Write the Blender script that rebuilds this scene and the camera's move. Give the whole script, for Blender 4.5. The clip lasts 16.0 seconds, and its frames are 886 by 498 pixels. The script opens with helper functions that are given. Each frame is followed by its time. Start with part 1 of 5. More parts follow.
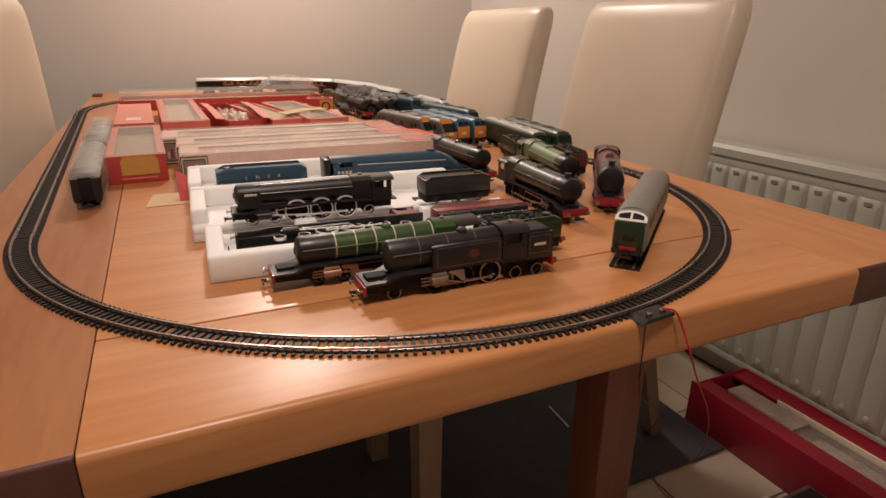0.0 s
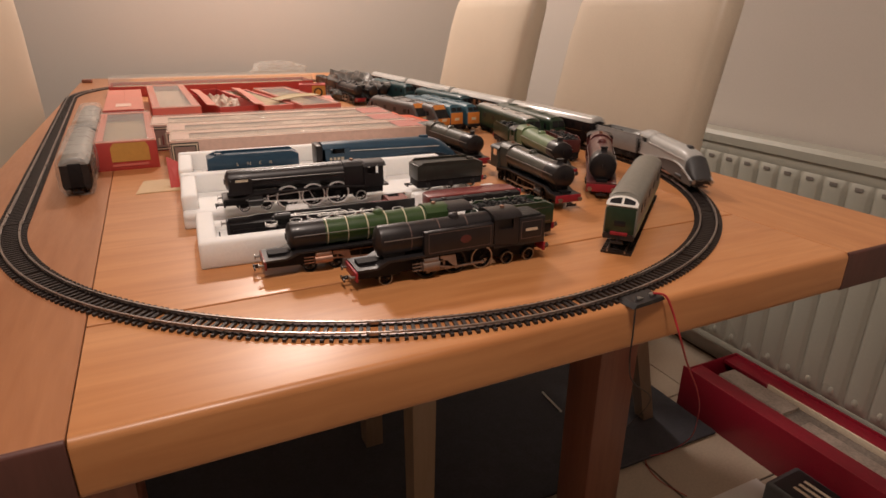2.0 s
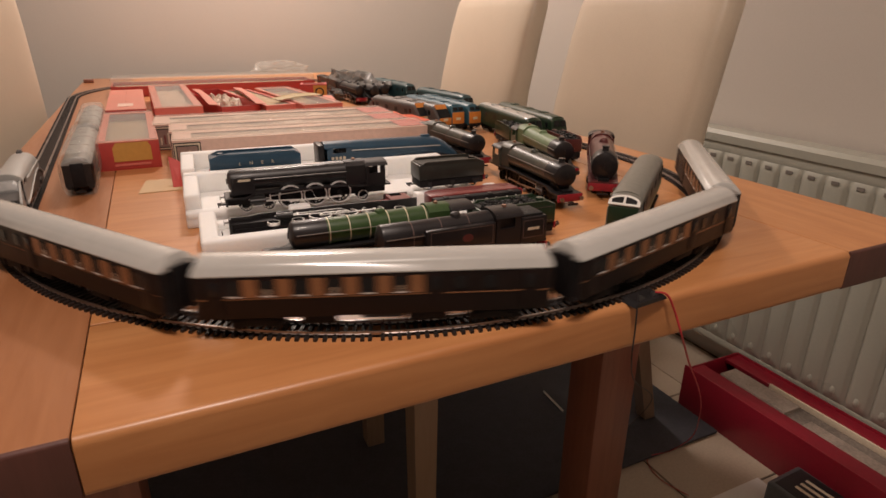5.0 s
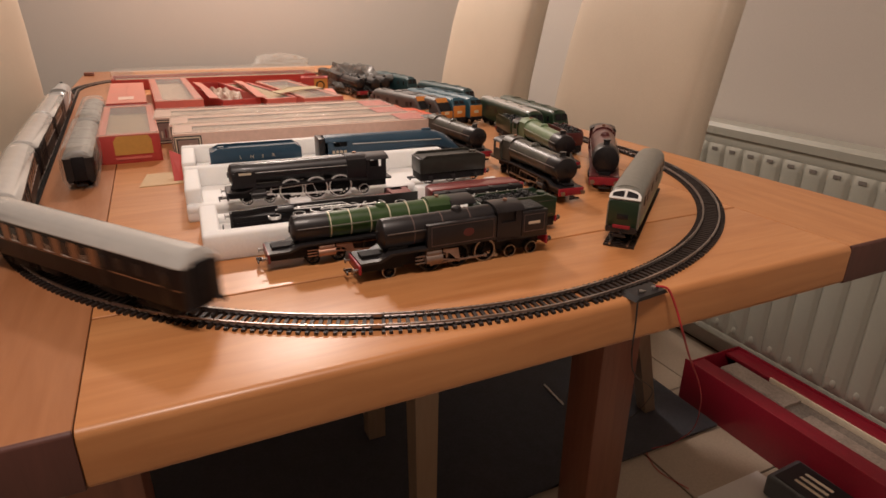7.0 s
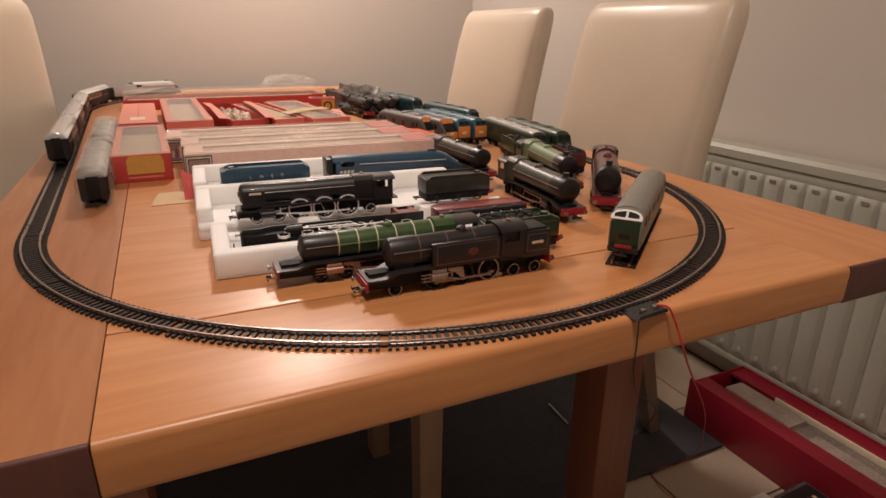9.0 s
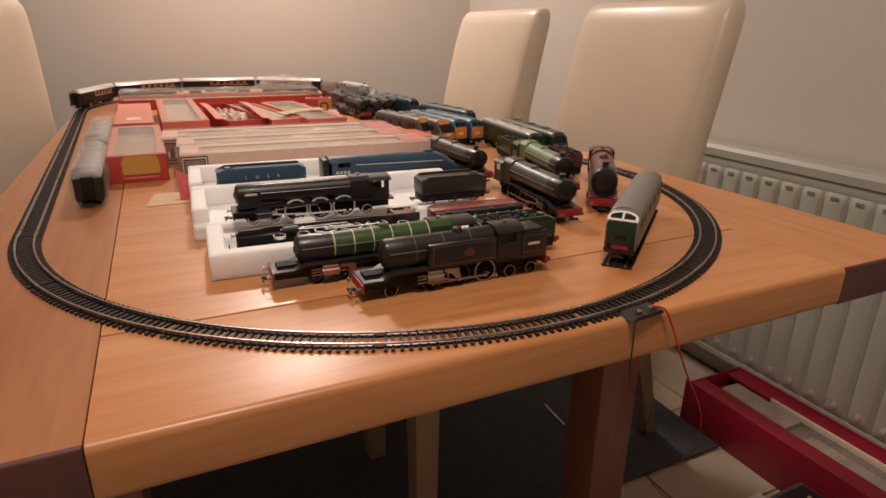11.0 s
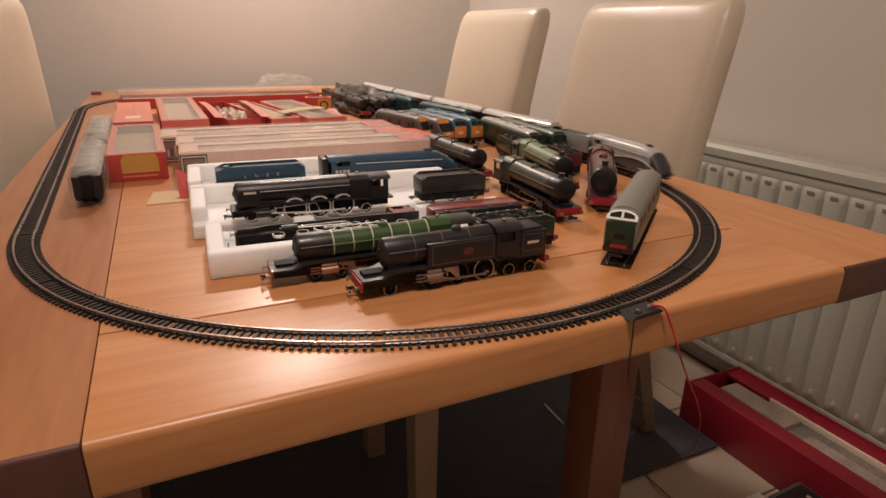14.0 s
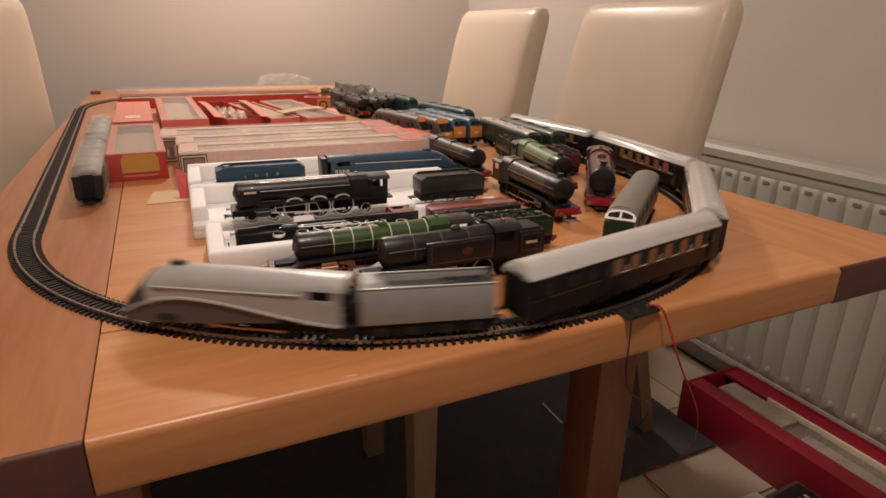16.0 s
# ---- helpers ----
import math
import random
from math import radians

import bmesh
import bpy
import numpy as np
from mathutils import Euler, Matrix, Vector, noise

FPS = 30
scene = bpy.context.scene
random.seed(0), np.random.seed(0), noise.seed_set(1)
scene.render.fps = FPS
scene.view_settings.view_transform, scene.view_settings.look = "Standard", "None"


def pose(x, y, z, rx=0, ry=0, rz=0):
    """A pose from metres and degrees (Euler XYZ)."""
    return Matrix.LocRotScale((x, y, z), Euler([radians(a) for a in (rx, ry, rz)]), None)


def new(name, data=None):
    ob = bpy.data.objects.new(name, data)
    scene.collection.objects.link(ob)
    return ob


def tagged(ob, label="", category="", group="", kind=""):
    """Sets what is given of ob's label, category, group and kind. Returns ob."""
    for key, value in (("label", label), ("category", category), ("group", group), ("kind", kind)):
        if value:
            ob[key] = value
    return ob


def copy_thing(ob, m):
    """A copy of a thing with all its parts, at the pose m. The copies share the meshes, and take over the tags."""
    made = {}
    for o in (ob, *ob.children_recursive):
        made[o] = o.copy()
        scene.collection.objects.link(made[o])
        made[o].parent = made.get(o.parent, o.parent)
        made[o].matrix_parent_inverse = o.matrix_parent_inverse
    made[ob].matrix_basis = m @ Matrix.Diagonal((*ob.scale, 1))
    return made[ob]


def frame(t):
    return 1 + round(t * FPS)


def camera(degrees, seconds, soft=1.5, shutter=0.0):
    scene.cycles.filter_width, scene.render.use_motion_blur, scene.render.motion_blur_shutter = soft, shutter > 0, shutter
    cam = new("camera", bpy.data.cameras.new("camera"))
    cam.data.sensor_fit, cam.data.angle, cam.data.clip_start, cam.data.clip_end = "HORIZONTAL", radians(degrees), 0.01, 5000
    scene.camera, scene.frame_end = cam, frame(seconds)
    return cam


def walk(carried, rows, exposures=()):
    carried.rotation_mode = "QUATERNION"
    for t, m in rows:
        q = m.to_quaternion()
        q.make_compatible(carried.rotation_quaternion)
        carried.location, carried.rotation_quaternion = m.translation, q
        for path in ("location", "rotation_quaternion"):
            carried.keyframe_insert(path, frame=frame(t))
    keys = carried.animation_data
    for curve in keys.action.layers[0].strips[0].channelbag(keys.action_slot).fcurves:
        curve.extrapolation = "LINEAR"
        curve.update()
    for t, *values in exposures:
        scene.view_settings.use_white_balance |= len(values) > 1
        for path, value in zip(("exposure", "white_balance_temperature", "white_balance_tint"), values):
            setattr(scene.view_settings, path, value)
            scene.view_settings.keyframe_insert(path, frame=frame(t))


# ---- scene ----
cam = camera(73.7, 16.0, soft=1.6, shutter=0.6)
PATH = [
    (0.0, -0.2763, -0.7849, 0.9808, -24.89, -19.92, -0.48),
    (0.5, -0.2753, -0.7842, 0.9796, -25.07, -20.40, -0.48),
    (1.0, -0.2750, -0.7859, 0.9795, -25.25, -20.48, -0.65),
    (1.5, -0.2746, -0.7870, 0.9795, -25.29, -20.77, -0.56),
    (2.0, -0.2743, -0.7870, 0.9792, -25.44, -21.13, -0.52),
    (2.5, -0.2748, -0.7880, 0.9794, -25.63, -20.94, -0.56),
    (3.0, -0.2749, -0.7881, 0.9795, -25.62, -20.90, -0.58),
    (3.5, -0.2744, -0.7877, 0.9789, -25.57, -21.10, -0.60),
    (4.0, -0.2752, -0.7872, 0.9791, -25.47, -21.11, -0.58),
    (6.5, -0.2757, -0.7886, 0.9793, -25.24, -21.57, -0.41),
    (7.0, -0.2755, -0.7880, 0.9795, -25.24, -21.78, -0.46),
    (7.5, -0.2772, -0.7898, 0.9815, -25.19, -20.86, -0.52),
    (8.0, -0.2813, -0.7993, 0.9864, -24.68, -19.42, -0.57),
    (8.5, -0.2809, -0.7978, 0.9850, -24.67, -19.89, -0.53),
    (9.0, -0.2809, -0.7980, 0.9847, -24.75, -20.03, -0.50),
    (11.5, -0.2799, -0.7974, 0.9848, -25.07, -19.91, -0.69),
    (12.0, -0.2805, -0.7985, 0.9850, -25.05, -19.79, -0.71),
    (12.5, -0.2802, -0.7987, 0.9850, -25.11, -19.80, -0.69),
    (13.0, -0.2799, -0.7981, 0.9847, -25.08, -19.88, -0.72),
    (13.5, -0.2794, -0.7982, 0.9838, -25.08, -19.99, -0.73),
    (14.0, -0.2794, -0.7977, 0.9840, -25.02, -20.01, -0.74),
    (14.5, -0.2806, -0.7996, 0.9852, -25.14, -19.72, -1.00),
    (15.0, -0.2804, -0.8001, 0.9851, -25.12, -19.88, -0.93),
    (15.5, -0.2804, -0.8006, 0.9850, -25.08, -19.87, -0.91),
    (16.0, -0.2812, -0.8008, 0.9853, -25.10, -20.04, -0.84),
]
walk(cam, [(t, pose(x, y, z, 90 + pitch, roll, yaw)) for t, x, y, z, yaw, pitch, roll in PATH])

# ---- light: two warm ceiling lamps along the room ----
TABLE = 0.76
world = bpy.data.worlds.new("room_world")
scene.world = world
world.use_nodes = True
world.node_tree.nodes["Background"].inputs[0].default_value = (1.0, 0.86, 0.74, 1)
world.node_tree.nodes["Background"].inputs[1].default_value = 0.062


def lamp(name, place, size, watts, color):
    data = bpy.data.lights.new(name, "AREA")
    data.shape, data.size, data.energy, data.color = "DISK", size, watts, color
    ob = new(name, data)
    ob.matrix_basis = pose(*place)
    return ob


lamp("ceiling_lamp", (-0.30, -0.86, 2.33), 0.26, 19.5, (1.0, 0.815, 0.71))
lamp("ceiling_lamp", (0.18, 1.58, 2.24), 0.26, 34.5, (1.0, 0.825, 0.72))
scene.view_settings.exposure = -0.09


# ---- materials ----
def mat(name, color, rough=0.5, metal=0.0, vary=0.12, scale=20.0, bump=0.0, coat=0.0, fine=160.0, spec=0.5):
    m = bpy.data.materials.new(name)
    m.use_nodes = True
    n, l = m.node_tree.nodes, m.node_tree.links
    b = n["Principled BSDF"]
    b.inputs["Roughness"].default_value = rough
    b.inputs["Metallic"].default_value = metal
    b.inputs["Coat Weight"].default_value = coat
    b.inputs["Specular IOR Level"].default_value = spec
    tc = n.new("ShaderNodeTexCoord")
    big, small = n.new("ShaderNodeTexNoise"), n.new("ShaderNodeTexNoise")
    big.inputs["Scale"].default_value, small.inputs["Scale"].default_value = scale, fine
    big.inputs["Detail"].default_value = 4
    for t in (big, small):
        l.new(tc.outputs["Object"], t.inputs["Vector"])
    add = n.new("ShaderNodeMath")
    add.operation = "ADD"
    l.new(big.outputs["Fac"], add.inputs[0])
    l.new(small.outputs["Fac"], add.inputs[1])
    ramp = n.new("ShaderNodeMapRange")
    ramp.inputs["From Min"].default_value, ramp.inputs["From Max"].default_value = 0.6, 1.4
    ramp.inputs["To Min"].default_value, ramp.inputs["To Max"].default_value = 1 - vary, 1 + vary
    l.new(add.outputs[0], ramp.inputs["Value"])
    mul = n.new("ShaderNodeVectorMath")
    mul.operation = "SCALE"
    mul.inputs[0].default_value = color
    l.new(ramp.outputs[0], mul.inputs["Scale"])
    l.new(mul.outputs[0], b.inputs["Base Color"])
    rr = n.new("ShaderNodeMapRange")
    rr.inputs["To Min"].default_value, rr.inputs["To Max"].default_value = max(0.02, rough - 0.1), min(1, rough + 0.1)
    l.new(big.outputs["Fac"], rr.inputs["Value"])
    l.new(rr.outputs[0], b.inputs["Roughness"])
    if bump:
        bp = n.new("ShaderNodeBump")
        bp.inputs["Strength"].default_value, bp.inputs["Distance"].default_value = bump, 0.001
        l.new(small.outputs["Fac"], bp.inputs["Height"])
        l.new(bp.outputs[0], b.inputs["Normal"])
    return m


def wood(name, axis, light, dark, rough=0.35, coat=0.25):
    """Oiled oak: long grain along one axis, broad board tone, fine pores."""
    m = bpy.data.materials.new(name)
    m.use_nodes = True
    n, l = m.node_tree.nodes, m.node_tree.links
    b = n["Principled BSDF"]
    tc, mp = n.new("ShaderNodeTexCoord"), n.new("ShaderNodeMapping")
    s = [9.0, 9.0, 9.0]
    s[axis] = 0.9
    mp.inputs["Scale"].default_value = s
    l.new(tc.outputs["Object"], mp.inputs["Vector"])
    w, g, p = n.new("ShaderNodeTexNoise"), n.new("ShaderNodeTexNoise"), n.new("ShaderNodeTexNoise")
    for t, sc, dt in ((w, 1.3, 3), (g, 9.0, 6), (p, 60.0, 3)):
        t.inputs["Scale"].default_value, t.inputs["Detail"].default_value = sc, dt
        l.new(mp.outputs[0], t.inputs["Vector"])
    g.inputs["Distortion"].default_value = 0.6
    mix = n.new("ShaderNodeMath")
    mix.operation = "MULTIPLY_ADD"
    mix.inputs[1].default_value = 0.55
    l.new(g.outputs["Fac"], mix.inputs[0])
    half = n.new("ShaderNodeMath")
    half.operation = "MULTIPLY"
    half.inputs[1].default_value = 0.45
    l.new(w.outputs["Fac"], half.inputs[0])
    l.new(half.outputs[0], mix.inputs[2])
    ramp = n.new("ShaderNodeValToRGB")
    ramp.color_ramp.elements[0].position, ramp.color_ramp.elements[1].position = 0.33, 0.66
    ramp.color_ramp.elements[0].color, ramp.color_ramp.elements[1].color = (*dark, 1), (*light, 1)
    l.new(mix.outputs[0], ramp.inputs[0])
    info = n.new("ShaderNodeObjectInfo")
    tone = n.new("ShaderNodeMapRange")
    tone.inputs["To Min"].default_value, tone.inputs["To Max"].default_value = 0.88, 1.1
    l.new(info.outputs["Random"], tone.inputs["Value"])
    mul = n.new("ShaderNodeVectorMath")
    mul.operation = "SCALE"
    l.new(ramp.outputs[0], mul.inputs[0])
    l.new(tone.outputs[0], mul.inputs["Scale"])
    l.new(mul.outputs[0], b.inputs["Base Color"])
    rr = n.new("ShaderNodeMapRange")
    rr.inputs["To Min"].default_value, rr.inputs["To Max"].default_value = rough - 0.06, rough + 0.14
    l.new(p.outputs["Fac"], rr.inputs["Value"])
    l.new(rr.outputs[0], b.inputs["Roughness"])
    b.inputs["Coat Weight"].default_value, b.inputs["Coat Roughness"].default_value = coat, 0.3
    bp = n.new("ShaderNodeBump")
    bp.inputs["Strength"].default_value, bp.inputs["Distance"].default_value = 0.12, 0.0006
    l.new(p.outputs["Fac"], bp.inputs["Height"])
    l.new(bp.outputs[0], b.inputs["Normal"])
    return m


def film_plastic(name, tint, clear=0.8, rough=0.12, bump=0.0):
    """Thin clear plastic: mostly see-through, with a glossy skin."""
    m = bpy.data.materials.new(name)
    m.use_nodes = True
    n, l = m.node_tree.nodes, m.node_tree.links
    tr, gl, mx = n.new("ShaderNodeBsdfTransparent"), n["Principled BSDF"], n.new("ShaderNodeMixShader")
    tr.inputs[0].default_value = (*tint, 1)
    gl.inputs["Base Color"].default_value = (*tint, 1)
    gl.inputs["Roughness"].default_value = rough
    mx.inputs[0].default_value = 1 - clear
    l.new(tr.outputs[0], mx.inputs[1])
    l.new(gl.outputs[0], mx.inputs[2])
    l.new(mx.outputs[0], n["Material Output"].inputs["Surface"])
    if bump:
        tx, bp = n.new("ShaderNodeTexNoise"), n.new("ShaderNodeBump")
        tc = n.new("ShaderNodeTexCoord")
        l.new(tc.outputs["Object"], tx.inputs["Vector"])
        tx.inputs["Scale"].default_value, tx.inputs["Detail"].default_value = 60, 4
        bp.inputs["Strength"].default_value, bp.inputs["Distance"].default_value = bump, 0.004
        l.new(tx.outputs["Fac"], bp.inputs["Height"])
        l.new(bp.outputs[0], gl.inputs["Normal"])
    return m


OAK_L, OAK_D = (0.60, 0.274, 0.106), (0.45, 0.176, 0.058)
oak_x = wood("oak_across", 0, OAK_L, OAK_D)
oak_y = wood("oak_along", 1, OAK_L, OAK_D)
# left board: weaker light there put in as a darker copy of the oak
oak_left_shaded = wood("oak_left_board_shaded", 1, (0.40, 0.175, 0.078), (0.30, 0.115, 0.045))
# legs and aprons: under-table shade put into the oak; the small block is dark
oak_shade_dark = wood("oak_upright_shade_dark", 2, (0.27, 0.105, 0.064), (0.185, 0.066, 0.04))
end_grain = wood("oak_end_grain", 2, (0.13, 0.045, 0.034), (0.085, 0.028, 0.022), rough=0.55)
oak_pale = wood("oak_pale_leg", 2, (0.33, 0.235, 0.16), (0.27, 0.185, 0.12))
wall_paint = mat("wall_paint", (0.56, 0.515, 0.465), 0.85, vary=0.03, scale=1.2, bump=0.06, fine=240)
ceiling_paint = mat("ceiling_paint", (0.75, 0.72, 0.67), 0.9, vary=0.02, scale=2)
tile_mat = mat("floor_tile", (0.48, 0.40, 0.31), 0.5, vary=0.12, scale=5)
grout_mat = mat("floor_grout", (0.10, 0.08, 0.06), 0.9)
carpet_mat = mat("dark_carpet", (0.060, 0.062, 0.075), 0.95, vary=0.2, scale=30, bump=0.5)
leather = mat("cream_leather", (0.63, 0.54, 0.425), 0.36, vary=0.05, scale=9, bump=0.10, fine=420, coat=0.1)
enamel = mat("radiator_enamel", (0.40, 0.40, 0.345), 0.30, vary=0.03, scale=4)
# dark colour for the recess shadows at the flute tops
flute_shade = mat("flute_shade", (0.20, 0.18, 0.16), 0.8)
black = mat("black_plastic", (0.018, 0.016, 0.017), 0.42, vary=0.25, scale=80)
black_matt = mat("black_matt_plastic", (0.011, 0.0095, 0.0105), 0.62, vary=0.25, scale=80, spec=0.25)
smoke_black = mat("satin_black_paint", (0.0145, 0.012, 0.0135), 0.40, vary=0.25, scale=60, coat=0.1)
coal = mat("coal", (0.010, 0.010, 0.010), 0.6, vary=0.5, scale=300, bump=1.0, fine=500)
steel = mat("nickel_rail", (0.42, 0.37, 0.35), 0.30, metal=1.0, vary=0.08, scale=60)
chrome = mat("bright_steel", (0.88, 0.87, 0.85), 0.34, metal=0.3, vary=0.06, scale=60)
tyre_steel = mat("dull_tyre_steel", (0.40, 0.39, 0.38), 0.38, metal=1.0, vary=0.08, scale=60)
bronze = mat("dull_bronze_metal", (0.30, 0.235, 0.20), 0.42, metal=0.6, vary=0.2, scale=90)
copper = mat("coppery_rods", (0.42, 0.24, 0.17), 0.4, metal=0.7, vary=0.15, scale=90)
silver = mat("silver_grey_paint", (0.41, 0.41, 0.395), 0.36, vary=0.07, scale=40, coat=0.1)
worn_grey = mat("worn_olive_grey_paint", (0.185, 0.18, 0.155), 0.42, vary=0.15, scale=45)
olive_dark = mat("dull_olive_paint", (0.062, 0.062, 0.050), 0.34, vary=0.3, scale=70)
tender_grey = mat("tender_grey_paint", (0.34, 0.34, 0.335), 0.32, vary=0.08, scale=40)
tender_dark = mat("tender_dark_grey_paint", (0.075, 0.072, 0.07), 0.45, vary=0.15, scale=40)
valance_grey = mat("dull_grey_valance_paint", (0.085, 0.085, 0.084), 0.42, vary=0.1, scale=40)
silver_line = mat("pale_lining_paint", (0.62, 0.61, 0.59), 0.4, vary=0.04)
silver_bright = mat("bright_silver_paint", (0.55, 0.55, 0.54), 0.28, vary=0.04, scale=40, coat=0.3)
nose_dark = mat("dark_grey_nose_paint", (0.045, 0.045, 0.047), 0.5, vary=0.1, scale=40)
silver_dark = mat("dark_grey_paint", (0.10, 0.11, 0.12), 0.35, vary=0.1, scale=40, coat=0.2)
roof_grey = mat("roof_light_grey", (0.50, 0.495, 0.475), 0.24, vary=0.05, scale=30, coat=0.5)
roof_mid = mat("roof_mid_grey", (0.27, 0.265, 0.25), 0.42, vary=0.08, scale=30)
hst_grey = mat("brownish_grey_paint", (0.115, 0.105, 0.10), 0.42, vary=0.08, scale=40)
umber = mat("umber_paint", (0.014, 0.0075, 0.007), 0.45, vary=0.15, scale=50, spec=0.25)
cream = mat("cream_paint", (0.30, 0.135, 0.060), 0.38, vary=0.08, scale=50)
green = mat("apple_green_paint", (0.040, 0.084, 0.026), 0.35, vary=0.12, scale=50, coat=0.3)
green_dark = mat("brunswick_green_paint", (0.016, 0.038, 0.018), 0.36, vary=0.15, scale=50, coat=0.2)
green_pale = mat("worn_light_green_paint", (0.16, 0.23, 0.12), 0.4, vary=0.15, scale=50)
lining = mat("lining_cream", (0.72, 0.66, 0.48), 0.5)
lining_dim = mat("lining_dull", (0.13, 0.085, 0.075), 0.5)
blue = mat("garter_blue_paint", (0.026, 0.070, 0.118), 0.34, vary=0.1, scale=50, coat=0.3)
rail_blue = mat("rail_blue_paint", (0.030, 0.105, 0.150), 0.38, vary=0.1, scale=50)
yellow = mat("warning_yellow_paint", (0.72, 0.27, 0.055), 0.4, vary=0.06, scale=50)
dull_maroon = mat("dull_maroon_paint", (0.105, 0.026, 0.025), 0.34, vary=0.2, scale=60, coat=0.2)
tender_olive = mat("dull_olive_black_paint", (0.030, 0.029, 0.024), 0.40, vary=0.2, scale=60)
sleeper_brown = mat("brown_black_sleeper_plastic", (0.017, 0.012, 0.011), 0.50, vary=0.25, scale=80)
teal = mat("dark_teal_paint", (0.020, 0.062, 0.072), 0.38, vary=0.12, scale=50)
orange_card = mat("bright_orange_red_card", (0.80, 0.13, 0.055), 0.42, vary=0.08, scale=20)
maroon = mat("maroon_paint", (0.20, 0.032, 0.030), 0.36, vary=0.12, scale=50, coat=0.3)
red = mat("buffer_red_paint", (0.34, 0.022, 0.034), 0.42, vary=0.08, scale=50)
white = mat("white_paint", (0.78, 0.76, 0.72), 0.45, vary=0.03)
glass_dark = mat("dark_window", (0.016, 0.016, 0.018), 0.22, vary=0.05, spec=0.35)
foam_mat = mat("white_polystyrene", (0.93, 0.92, 0.90), 0.7, vary=0.02, scale=120, bump=0.14, fine=420)
foam_bsdf = foam_mat.node_tree.nodes["Principled BSDF"]
foam_bsdf.inputs["Subsurface Weight"].default_value = 0.7
foam_bsdf.inputs["Subsurface Radius"].default_value = (1.0, 0.95, 0.9)
foam_bsdf.inputs["Subsurface Scale"].default_value = 0.012
box_red = mat("box_card_red", (0.52, 0.068, 0.060), 0.42, vary=0.06, scale=20)
box_orange = mat("box_card_orange_red", (0.68, 0.180, 0.145), 0.42, vary=0.06, scale=20)
box_inner = mat("box_inner_red", (0.42, 0.035, 0.025), 0.6, vary=0.1, scale=25)
box_yellow = mat("box_card_yellow", (0.62, 0.34, 0.085), 0.45, vary=0.08, scale=30)
card_mat = mat("buff_card", (0.60, 0.42, 0.24), 0.7, vary=0.05, scale=30)
label_pale = mat("pale_label", (0.68, 0.58, 0.44), 0.55, vary=0.08, scale=40)
straw = mat("straw_coloured_insert", (0.50, 0.38, 0.20), 0.6, vary=0.25, scale=30)
box_pink = mat("box_card_faded_red", (0.62, 0.21, 0.15), 0.42, vary=0.12, scale=18)
label_dark = mat("worn_grey_label", (0.30, 0.20, 0.17), 0.5, vary=0.2, scale=60)
box_pale = mat("box_card_pale_pink", (0.74, 0.52, 0.43), 0.4, vary=0.10, scale=16)
box_lining = mat("pinkish_box_lining", (0.70, 0.56, 0.46), 0.6, vary=0.12, scale=25)
tissue = mat("white_inner_tray", (0.46, 0.34, 0.25), 0.6, vary=0.15, scale=40)
clear = film_plastic("clear_window_film", (0.96, 0.92, 0.88), 0.76, 0.12, 0.7)
wrap_film = film_plastic("clear_wrap", (0.96, 0.95, 0.93), 0.83, 0.05, 1.0)
smoke_film = film_plastic("dull_clear_bag", (0.40, 0.385, 0.365), 0.66, 0.18, 1.0)
bag_film = film_plastic("crumpled_clear_bag", (0.95, 0.94, 0.92), 0.87, 0.10, 1.0)
wire_red = mat("red_wire_sleeve", (0.46, 0.028, 0.035), 0.45)
wire_black = mat("black_wire_sleeve", (0.02, 0.015, 0.015), 0.5)
setbox_red = mat("set_box_red", (0.24, 0.008, 0.022), 0.42, vary=0.12, scale=8)
setbox_card = mat("set_box_buff_card", (0.30, 0.24, 0.20), 0.8, vary=0.3, scale=20)
setbox_grey = mat("set_box_inner_card", (0.20, 0.165, 0.14), 0.8, vary=0.4, scale=14)
paper = mat("white_paper", (0.75, 0.74, 0.72), 0.8, vary=0.03)


# ---- mesh helpers ----
def box(bm, x0, x1, y0, y1, z0, z1, bevel=0.0, seg=2):
    vs = [bm.verts.new((x, y, z)) for z in (z0, z1) for y in (y0, y1) for x in (x0, x1)]
    fs = [bm.faces.new([vs[i] for i in q]) for q in ((0, 2, 3, 1), (4, 5, 7, 6), (0, 1, 5, 4), (2, 6, 7, 3), (0, 4, 6, 2), (1, 3, 7, 5))]
    if bevel:
        es = list({e for f in fs for e in f.edges})
        bmesh.ops.bevel(bm, geom=es, offset=bevel, segments=seg, profile=0.5, affect="EDGES")
    return bm


def loft(bm, rings, cap=True):
    """Skin a row of closed rings of equal count."""
    rows = [[bm.verts.new(p) for p in ring] for ring in rings]
    n = len(rows[0])
    for a, b in zip(rows, rows[1:]):
        for i in range(n):
            bm.faces.new((a[i], a[(i + 1) % n], b[(i + 1) % n], b[i]))
    if cap:
        bm.faces.new(rows[0][::-1])
        bm.faces.new(rows[-1])
    return bm


def tube(bm, a, b, r, r2=None, seg=14, cap=True):
    a, b = Vector(a), Vector(b)
    q = (b - a).to_track_quat("Z", "Y").to_matrix()
    ring = [Vector((math.cos(2 * math.pi * i / seg), math.sin(2 * math.pi * i / seg), 0)) for i in range(seg)]
    return loft(bm, [[a + q @ (v * r) for v in ring], [b + q @ (v * (r if r2 is None else r2)) for v in ring]], cap)


def prism(bm, outline, y0, y1):
    """Extrude an outline of (x, z) from y0 to y1."""
    return loft(bm, [[(x, y0, z) for x, z in outline], [(x, y1, z) for x, z in outline]])


